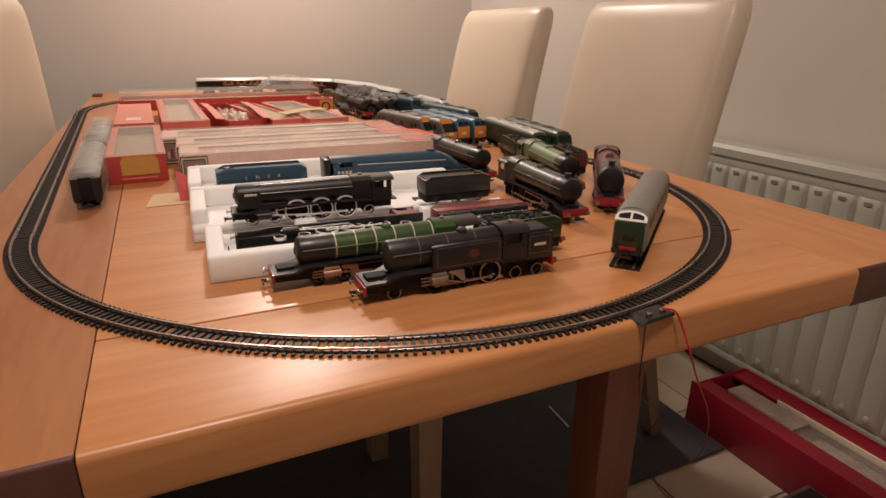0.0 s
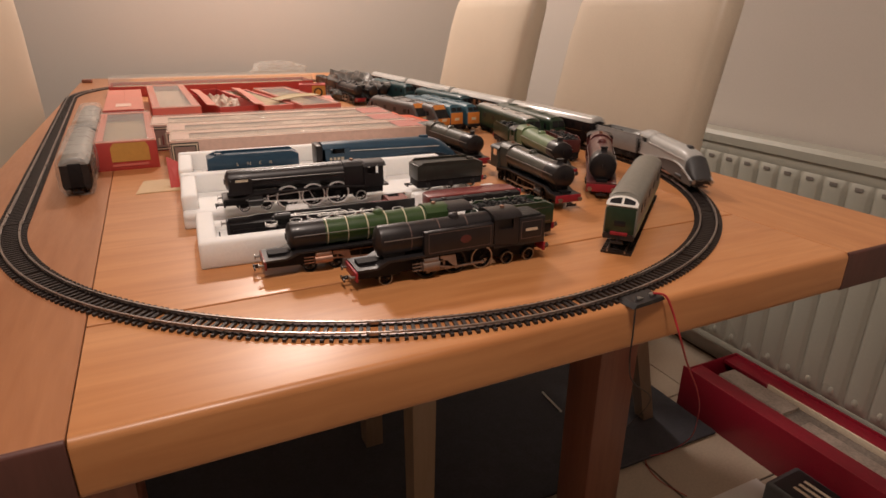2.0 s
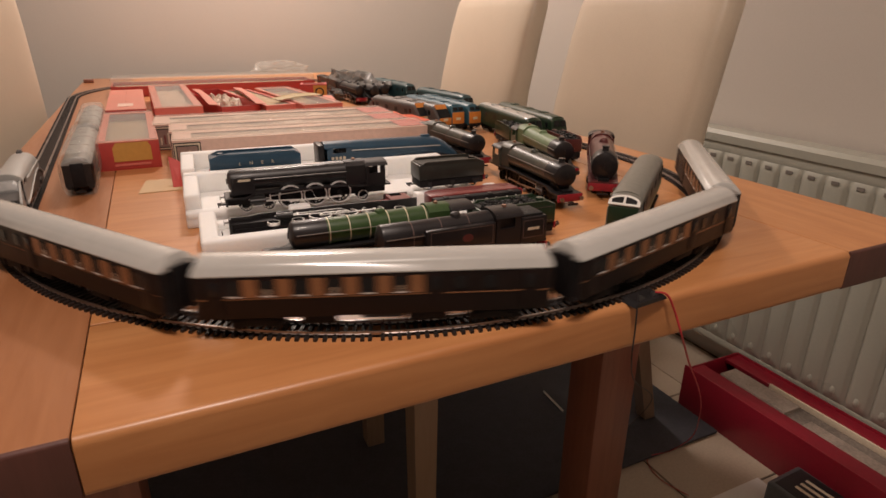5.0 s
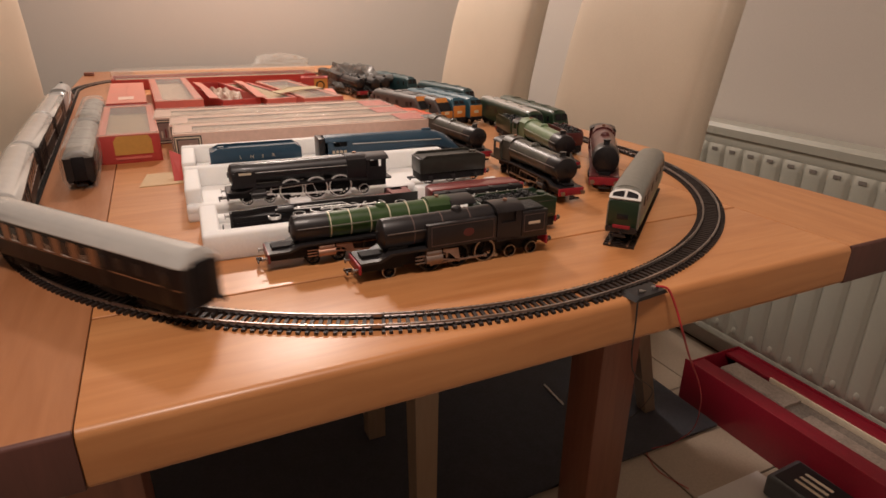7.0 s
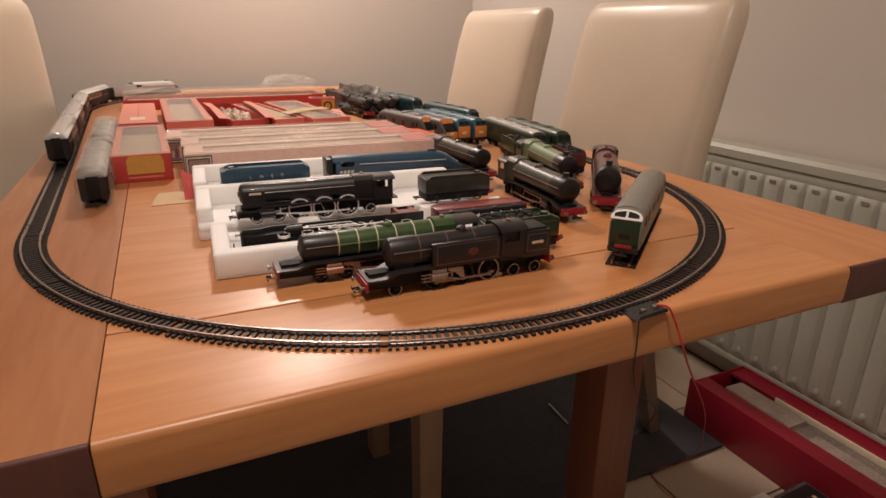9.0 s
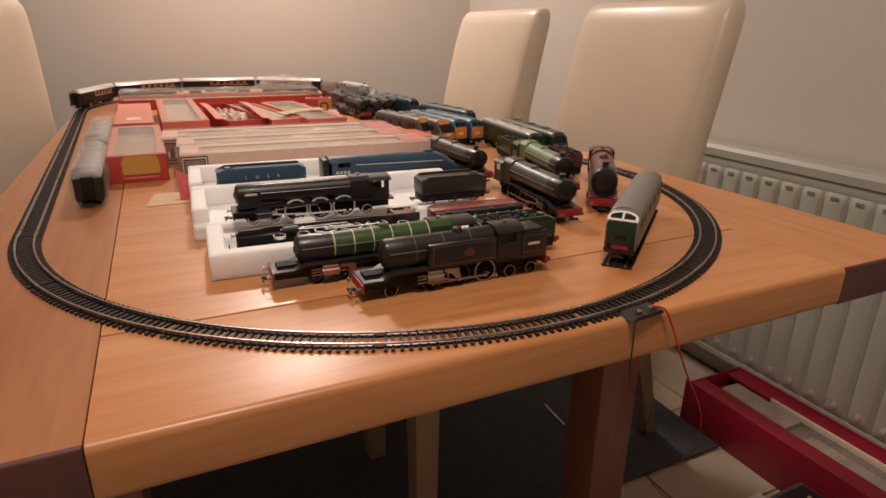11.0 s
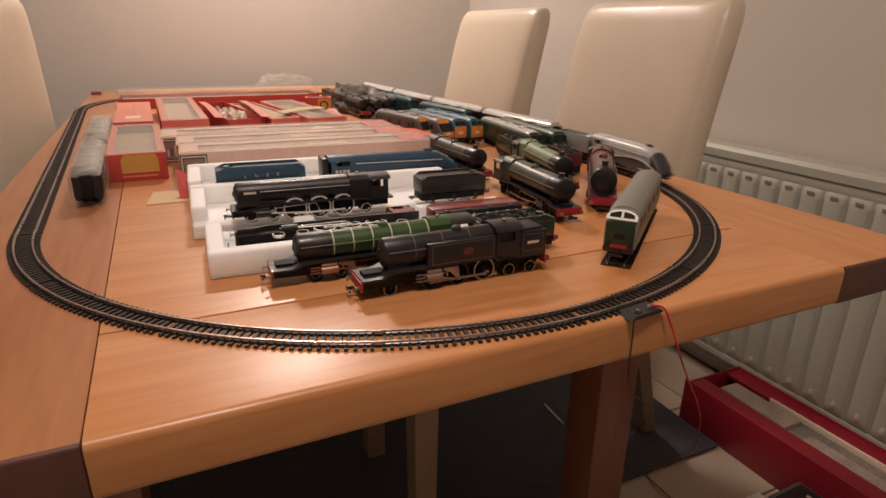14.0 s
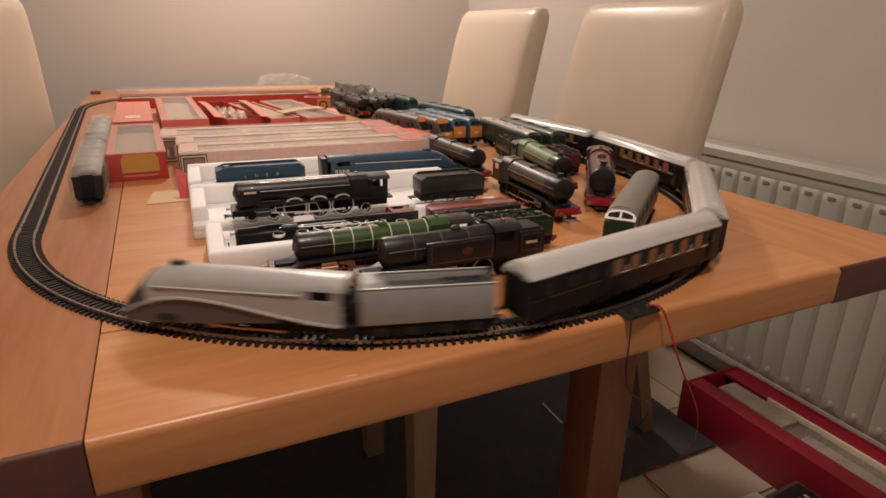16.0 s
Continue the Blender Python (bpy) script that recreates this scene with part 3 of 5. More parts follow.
def rods(t, xs, r, xc, m=chrome):
    for s in (-1, 1):
        y = s * 0.0118
        bm = box(B(), xs[-1] - 0.002, xs[0] + 0.002, y - 0.0005, y + 0.0005, r * 0.62 - 0.0009, r * 0.62 + 0.0009)
        for x in xs:
            tube(bm, (x, y - 0.0008, r * 0.62), (x, y + 0.0012, r * 0.62), 0.0016, seg=8)
        part("coupling_rod", bm, m, t)
        y2 = s * 0.0134
        mid = xs[len(xs) // 2]
        bm = loft(B(), [[(mid, y2 + dy, r * 0.62 + dz) for dy, dz in ((-0.0004, -0.0007), (0.0004, -0.0007), (0.0004, 0.0007), (-0.0004, 0.0007))],
                        [(xc, y2 + dy, 0.0125 + dz) for dy, dz in ((-0.0004, -0.0007), (0.0004, -0.0007), (0.0004, 0.0007), (-0.0004, 0.0007))]])
        box(bm, xc - 0.012, xc + 0.01, y2 - 0.0005, y2 + 0.0005, 0.0150, 0.0158)
        box(bm, xc - 0.014, xc - 0.0125, y2 - 0.0006, y2 + 0.0006, 0.0118, 0.019)
        loft(bm, [[(mid + 0.004, y2 + dy, r * 1.5 + dz) for dy, dz in ((-0.0004, -0.0005), (0.0004, -0.0005), (0.0004, 0.0005), (-0.0004, 0.0005))],
                  [(xc - 0.013, y2 + dy, 0.0172 + dz) for dy, dz in ((-0.0004, -0.0005), (0.0004, -0.0005), (0.0004, 0.0005), (-0.0004, 0.0005))]])
        loft(bm, [[(mid, y2 + dy, r * 0.62 + dz) for dy, dz in ((-0.0004, -0.0005), (0.0004, -0.0005), (0.0004, 0.0005), (-0.0004, 0.0005))],
                  [(mid + 0.005, y2 + dy, r * 1.5 + dz) for dy, dz in ((-0.0004, -0.0005), (0.0004, -0.0005), (0.0004, 0.0005), (-0.0004, 0.0005))]])
        part("valve_gear", bm, m, t)


def tyre_ring(r, s, x=0.0, z=0.0):
    """The bright rim on the outer face of a wheel."""
    seg = 26
    prof = [(r * 0.885, 0.0102), (r * 0.885, 0.0108), (r * 1.005, 0.0108), (r * 1.005, 0.0078)]
    return loft(B(), [[(x + p * math.cos(2 * math.pi * i / seg), s * w, z + p * math.sin(2 * math.pi * i / seg)) for i in range(seg)] for p, w in prof], cap=False)


def small_wheels(t, xs, r=0.006, m=chrome):
    for x in xs:
        w = wheel_mesh(B(), r, 0.0026, 0.0072, x, spokes=8)
        wheel_mesh(w, r, 0.0026, -0.0072, x, spokes=8)
        tube(w, (x, -0.008, r), (x, 0.008, r), 0.001, seg=6)
        ws = part("wheelset", w, black_matt, t)
        for s in (-1, 1):
            part("tyre", tyre_ring(r, s, x, r), m, ws)


def ring_yz(x, cy, cz, r, n=22, flat=1.0):
    return [(x, cy + r * math.cos(2 * math.pi * i / n), cz + r * flat * math.sin(2 * math.pi * i / n)) for i in range(n)]


def build_steam(name, label, m, front=0.09, rear=-0.09, boiler=green, cab=None, fire=None, bands=6, band_mat=lining, br=0.0125, bz=0.034, drivers=(0.018, -0.010, -0.038), dr=0.0118,
                lead=(0.066, 0.042), trail=(-0.066,), rod=chrome, deflect=False, tanks=False, bunker=False, tyre=chrome, plate=black, smoke=smoke_black, beam=red, step=0.0, mounts="all", nose=0.012, smoke_len=0.026, cyl=black, back=0.0, bright="all"):
    t = thing(name, label, "model locomotive", "locomotives on the table", m)
    cab = cab or boiler
    fire = fire or boiler
    W = 0.0160
    fb = rear + 0.052          # front of the firebox
    sf = front - nose          # front of the smokebox
    sm = sf - smoke_len        # back of the smokebox
    # frames and running plate
    bm = box(B(), rear + 0.004, front - 0.004, -0.006, 0.006, 0.008, 0.021)
    part("frames", bm, black_matt, t)
    bm = B()
    prism(bm, [(front, 0.0165), (front, 0.0185), (front - 0.018, 0.0185), (front - 0.028, 0.0225 + step), (fb + 0.01, 0.0225 + step), (rear + 0.03, 0.0200), (rear, 0.0200), (rear, 0.0180), (rear + 0.03, 0.0180), (fb + 0.01, 0.0208 + step), (front - 0.030, 0.0208 + step), (front - 0.019, 0.0165)], -W, W)
    part("running_plate", bm, plate, t)
    part("buffer_beam", box(B(), front - 0.0005, front + 0.0016, -W, W, 0.0095, 0.0182, bevel=0.0004), beam, t, "red buffer beam")
    buffers(t, front + 0.0016, 1)
    hook(t, front, 1)
    part("front_apron", prism(B(), [(front - 0.0008, 0.0098), (front - 0.0008, 0.0163), (front - 0.020, 0.0163), (front - 0.026, 0.0200), (front - 0.044, 0.0200), (front - 0.040, 0.0088)], -0.0112, 0.0112), black_matt, t)
    # boiler, smokebox, firebox
    part("boiler", loft(B(), [ring_yz(x, 0, bz, r) for x, r in ((sm, br), (sm - 0.002, br), ((sm + fb) / 2, br * 1.01), (fb + 0.002, br * 1.07), (fb, br * 1.08))]), boiler, t)
    part("smokebox", loft(B(), [ring_yz(x, 0, bz, r) for x, r in ((sm, br * 1.04), (sf - 0.002, br * 1.04), (sf, br * 0.99), (sf + 0.001, br * 0.86), (sf + 0.0026, br * 0.6), (sf + 0.0032, br * 0.1))]), smoke, t, "matt black smokebox with dished door")
    part("smokebox_saddle", box(B(), sm + 0.003, sf - 0.003, -0.008, 0.008, 0.018, bz - br * 0.7, bevel=0.001), smoke, t)
    part("door_handle", box(B(), sf + 0.003, sf + 0.0042, -0.0006, 0.0006, bz - 0.003, bz + 0.003), black, t)
    part("firebox", loft(B(), [[(x, y * w, z) for y, z in ((-0.0125, 0.021), (0.0125, 0.021), (0.0135, bz), (0.0128, bz + br * 0.75), (0.009, bz + br * 1.06), (0.004, bz + br * 1.17), (-0.004, bz + br * 1.17), (-0.009, bz + br * 1.06), (-0.0128, bz + br * 0.75), (-0.0135, bz))] for x, w in ((fb, 0.98), (rear + 0.028, 1.04))]), fire, t)
    for k in range(bands):
        x = sm - 0.002 - k * (sm - fb - 0.004) / max(1, bands - 1)
        part("boiler_band", loft(B(), [ring_yz(x + d, 0, bz, br * (1.012 + 0.07 * (sm - x) / (sm - fb))) for d in (-0.0005, 0.0005)]), band_mat, t)
    ch = B()
    prof = [(br * 0.2, 0.0046), (br * 0.98, 0.0042), (br * 1.05, 0.0036), (br * 1.25, 0.0034), (br * 1.3, 0.0041), (br * 1.38, 0.0041), (br * 1.38, 0.0026)]
    cx = sf - 0.012
    loft(ch, [[(cx + r * math.cos(a * math.pi / 8), r * math.sin(a * math.pi / 8), bz + h) for a in range(16)] for h, r in prof])
    if mounts == "all":
        part("chimney", ch, smoke, t)
    else:
        ch.free()
    dm = B()
    dx = (sm + fb) / 2 - 0.004
    loft(dm, [[(dx + r * math.cos(a * math.pi / 8), r * math.sin(a * math.pi / 8), bz + h) for a in range(16)] for h, r in ((br * 0.8, 0.0062), (br * 1.02, 0.0052), (br * 1.16, 0.0046), (br * 1.25, 0.003), (br * 1.28, 0.0008))])
    if mounts:
        part("dome", dm, boiler, t)
    else:
        dm.free()
    part("safety_valve", tube(B(), (rear + 0.040, 0, bz + br), (rear + 0.040, 0, bz + br * 1.32), 0.0022, seg=10), copper, t)
    # handrails
    for s in (-1, 1):
        part("handrail", tube(B(), (sf - 0.002, s * (br + 0.001), bz + 0.003), (fb, s * (br + 0.0014), bz + 0.003), 0.0004, seg=6), tyre_steel, t)
    # cab
    cb = B()
    x0, x1 = rear + 0.006, rear + 0.029
    if bunker:
        x0, x1 = rear + 0.030, rear + 0.056
    roof_z = 0.0465
    for s in (-1, 1):
        y0, y1 = sorted((s * W, s * (W - 0.001)))
        prism(cb, [(x0, 0.0185), (x1, 0.0185), (x1, 0.0435), (x1 - 0.004, 0.0435), (x1 - 0.004, 0.034), (x0 + 0.006, 0.034), (x0 + 0.006, 0.0425), (x0, 0.0425)], y0, y1)
        part("cab_side", cb, cab, t)
        cb = B()
    part("cab_front", box(cb, x1 - 0.001, x1, -W + 0.001, W - 0.001, 0.0185, 0.0455), cab, t)
    part("cab_roof", loft(B(), [[(x, y, z) for y, z in [(-W - 0.0006, 0.0425), (W + 0.0006, 0.0425)] + [(W * math.cos(a * math.pi / 8) * 1.03, 0.0428 + 0.0052 * math.sin(a * math.pi / 8)) for a in range(9)]] for x in (x0 - 0.003, x1 + 0.001)]), smoke, t)
    # side tanks and bunker
    if tanks:
        for s in (-1, 1):
            y0, y1 = sorted((s * W, s * (W - 0.0062)))
            tk = part("side_tank", box(B(), x1 + 0.0008, front - 0.062, y0, y1, 0.0208, 0.0405, bevel=0.0012), boiler, t)
            yy = s * (W + 0.0002)
            ya, yb = sorted((yy, yy + s * 0.0002))
            for z in (0.0232, 0.0385):
                part("lining", box(B(), x1 + 0.004, front - 0.066, ya, yb, z, z + 0.0005), band_mat, tk)
            for x in (x1 + 0.004, front - 0.0665):
                part("lining", box(B(), x, x + 0.0005, ya, yb, 0.0232, 0.039), band_mat, tk)
            part("crest", prism(B(), [(-0.010 + 0.0055 * math.cos(a * math.pi / 6), 0.031 + 0.0034 * math.sin(a * math.pi / 6)) for a in range(12)], ya, yb), dull_maroon, tk, "small red crest transfer")
    if bunker:
        bk = part("bunker", box(B(), rear, x0 - 0.0008, -W, W, 0.0185, 0.0405, bevel=0.0012), cab, t)
        part("coal_load", box(B(), rear + 0.003, x0 - 0.003, -W + 0.003, W - 0.003, 0.0395, 0.0425, bevel=0.001), coal, bk)
        for s in (-1, 1):
            yy = s * (W + 0.0002)
            ya, yb = sorted((yy, yy + s * 0.0002))
            for z in (0.0232, 0.0375):
                part("lining", box(B(), rear + 0.004, x0 - 0.003, ya, yb, z, z + 0.0005), band_mat, bk)
            for x in (rear + 0.004, x0 - 0.0035):
                part("lining", box(B(), x, x + 0.0005, ya, yb, 0.0232, 0.038), band_mat, bk)
            part("number_bar", box(B(), rear + 0.009, x0 - 0.008, ya, yb, 0.0295, 0.0318), label_pale, bk)
        part("buffer_beam", box(B(), rear - 0.0016, rear + 0.0004, -W, W, 0.0095, 0.0182, bevel=0.0004), beam, t)
        buffers(t, rear - 0.0016, -1)
        hook(t, rear, -1)
    if deflect:
        for s in (-1, 1):
            y0, y1 = sorted((s * W, s * (W - 0.0008)))
            d = part("smoke_deflector", prism(B(), [(sf + 0.002, 0.0225 + step), (sf - 0.024, 0.0225 + step), (sf - 0.024, bz + br * 0.55), (sf - 0.003, bz + br * 0.55)], y0, y1), cab, t)
            ya, yb = sorted((s * W, s * (W + 0.0005)))
            part("name_plate", box(B(), sf - 0.020, sf - 0.007, ya, yb, bz + 0.002, bz + 0.0045), label_pale, d)
    # cylinders
    xc = (lead[0] + lead[-1]) / 2 if len(lead) > 1 else lead[0] - 0.014 - back
    for s in (-1, 1):
        cy = tube(B(), (xc - 0.008, s * 0.0135, 0.0125), (xc + 0.008, s * 0.0135, 0.0125), 0.0038, seg=12)
        tube(cy, (xc - 0.007, s * 0.0135, 0.0172), (xc + 0.007, s * 0.0135, 0.0172), 0.0026, seg=10)
        box(cy, xc - 0.0075, xc + 0.0075, min(s * 0.006, s * 0.015), max(s * 0.006, s * 0.015), 0.0115, 0.0195)
        part("cylinder", cy, cyl, t)
        if cyl is not black:
            br_ = B()
            for z in (0.0100, 0.0128, 0.0156):
                box(br_, xc + 0.0085, xc + 0.0180, s * 0.0142 - 0.0005, s * 0.0142 + 0.0005, z, z + 0.0008)
            prism(br_, [(xc - 0.026, 0.0095), (xc - 0.022, 0.0095), (xc - 0.016, 0.0150), (xc - 0.009, 0.0170), (xc - 0.009, 0.0195), (xc - 0.024, 0.0190)], s * 0.0146 - 0.0004, s * 0.0146 + 0.0004)
            part("slide_bars", br_, cyl, t, "metal slide bars and bracket")
    wheels_and_rods(t, drivers, dr, tyre, bright)
    rods(t, drivers, dr, xc, rod)
    small_wheels(t, lead, 0.0062, tyre)
    small_wheels(t, trail, 0.0062, tyre)
    for x in (lead, trail):
        if len(x):
            part("truck_frame", box(B(), min(x) - 0.008, max(x) + 0.008, -0.006, 0.006, 0.005, 0.0105, bevel=0.001), black_matt, t)
    return t


def build_running_tender(label, L=0.102):
    """A corridor tender with tall plain sides, an open top and a short coal space."""
    t = thing("locomotive_tender", label, "model tender", "moving train")
    W, h = 0.0160, L / 2
    part("tank", box(B(), -h + 0.001, h - 0.001, -W + 0.0012, W - 0.0012, 0.0165, 0.0385, bevel=0.0008), tender_dark, t, "dark grey tank top")
    for s in (-1, 1):
        y0, y1 = sorted((s * W, s * (W - 0.0014)))
        part("side_sheet", box(B(), -h, h, y0, y1, 0.0160, 0.0450, bevel=0.0005), tender_grey, t)
        ya, yb = sorted((s * (W - 0.0018), s * (W + 0.0004)))
        part("top_beading", box(B(), -h, h, ya, yb, 0.0450, 0.0458, bevel=0.0003), silver, t)
    part("end_sheet", box(B(), -h, -h + 0.0014, -W + 0.0014, W - 0.0014, 0.0160, 0.0445, bevel=0.0004), tender_dark, t)
    part("front_bulkhead", loft(B(), [[(h - 0.002 - f, y, z) for y, z in ((-W + 0.0014, 0.0165), (W - 0.0014, 0.0165), (W - 0.0014, top - 0.004), (0.010, top), (-0.010, top), (-W + 0.0014, top - 0.004))] for f, top in ((0.0, 0.0475), (0.010, 0.0475), (0.018, 0.0410))]), tender_grey, t, "curved grey front bulkhead")
    cb, rnd = B(), random.Random(5)
    box(cb, -h + 0.004, -h * 0.25, -W + 0.003, W - 0.003, 0.0382, 0.0398)
    for _ in range(70):
        m = Matrix.Translation((rnd.uniform(-h + 0.006, -h * 0.3), rnd.uniform(-W + 0.004, W - 0.004), 0.0398)) @ Matrix.Rotation(rnd.random() * 6, 4, (rnd.random(), 1, rnd.random()))
        bmesh.ops.create_icosphere(cb, subdivisions=1, radius=rnd.uniform(0.0012, 0.0024), matrix=m)
    part("coal_load", cb, coal, t, smooth=False)
    part("chassis", box(B(), -h + 0.001, h - 0.001, -0.0145, 0.0145, 0.0060, 0.0162, bevel=0.0008), black_matt, t)
    part("fall_plate", box(B(), h - 0.001, h + 0.010, -0.0120, 0.0120, 0.0130, 0.0340, bevel=0.001), black_matt, t, "dark gangway between tender and cab")
    xs = [h * 0.72, h * 0.25, -h * 0.25, -h * 0.72]
    small_wheels(t, xs, 0.0066, black)
    for s in (-1, 1):
        for x in xs:
            ya, yb = sorted((s * 0.0145, s * 0.0158))
            part("axle_box", box(B(), x - 0.0028, x + 0.0028, ya, yb, 0.006, 0.013, bevel=0.0005), black, t)
    part("buffer_beam", box(B(), -h - 0.0014, -h + 0.0004, -W, W, 0.0095, 0.0165, bevel=0.0004), black, t)
    buffers(t, -h - 0.0014, -1, m=black)
    hook(t, -h, -1)
    return t


def build_tender(m, body, label, letters=False, L=0.088, lined=None, heap=True):
    t = thing("locomotive_tender", label, "model tender", "tenders on the table", m)
    W, h = 0.0158, L / 2
    part("tank", box(B(), -h, h, -W, W, 0.0165, 0.0375, bevel=0.0012), body, t)
    for s in (-1, 1):
        y0, y1 = sorted((s * W, s * (W - 0.0022)))
        part("coping", prism(B(), [(-h + 0.002, 0.037), (h - 0.002, 0.037), (h - 0.008, 0.0415), (-h + 0.012, 0.0415)], y0, y1), body, t)
        if lined:
            ya, yb = sorted((s * (W + 0.0001), s * (W + 0.0004)))
            for z in (0.0195, 0.0345):
                part("lining", box(B(), -h + 0.004, h - 0.004, ya, yb, z, z + 0.0005), lined, t)
    cb = B()
    rnd = random.Random(5)
    box(cb, -h * 0.6, h * 0.95, -W + 0.003, W - 0.003, 0.037, 0.0386)
    for _ in range(90 if heap else 0):
        x, y = rnd.uniform(-h * 0.5, h * 0.85), rnd.uniform(-W + 0.004, W - 0.004)
        r = rnd.uniform(0.0015, 0.0032)
        bmesh.ops.create_icosphere(cb, subdivisions=1, radius=r, matrix=Matrix.Translation((x, y, 0.0385 + rnd.uniform(-0.001, 0.002))) @ Matrix.Rotation(rnd.random() * 6, 4, (rnd.random(), 1, rnd.random())))
    part("coal_load", cb, coal if heap else body, t, smooth=False)
    part("filler", tube(B(), (-h * 0.75, 0, 0.037), (-h * 0.75, 0, 0.041), 0.0045, seg=14), body, t)
    part("chassis", box(B(), -h + 0.001, h - 0.001, -0.0145, 0.0145, 0.0060, 0.0168, bevel=0.0008), black_matt, t)
    xs = [h * 0.68, 0.0, -h * 0.68] if L < 0.1 else [h * 0.72, h * 0.25, -h * 0.25, -h * 0.72]
    small_wheels(t, xs, 0.0066)
    for s in (-1, 1):
        for x in xs:
            ya, yb = sorted((s * 0.0145, s * 0.0158))
            part("axle_box", box(B(), x - 0.0028, x + 0.0028, ya, yb, 0.006, 0.013, bevel=0.0005), black, t)
    part("buffer_beam", box(B(), -h - 0.0014, -h + 0.0004, -W, W, 0.0095, 0.0168, bevel=0.0004), red, t)
    buffers(t, -h - 0.0014, -1)
    hook(t, -h, -1)
    hook(t, h, 1)
    if letters:
        cu = bpy.data.curves.new("tender_letters", "FONT")
        cu.body, cu.size, cu.space_character, cu.align_x, cu.align_y, cu.extrude = "LNER", 0.0064, 4.2, "CENTER", "CENTER", 0.0001
        tmp = new("tmp_letters", cu)
        dg = bpy.context.evaluated_depsgraph_get()
        me = bpy.data.meshes.new_from_object(tmp.evaluated_get(dg))
        bpy.data.objects.remove(tmp)
        me.materials.clear()
        me.materials.append(label_pale)
        ob = new("tender_letters", me)
        ob.parent = t
        ob.matrix_basis = pose(0, -W - 0.0003, 0.028, 90, 0, 0)
        ob["label"] = "pale spaced lettering LNER"
        if letters == "far":
            ob.matrix_basis = pose(0, W + 0.0003, 0.028, 90, 0, 180)
    return t


def stream_section(x, w, zb, zt, shoulder, n=11):
    """Cross-section of a streamlined casing: straight sides to the shoulder, round above."""
    pts = [(x, -w, zb), (x, w, zb), (x, w, shoulder)]
    for i in range(1, n):
        a = math.pi * i / n
        pts.append((x, w * math.cos(a), shoulder + (zt - shoulder) * math.sin(a) ** 0.8))
    pts.append((x, -w, shoulder))
    return pts


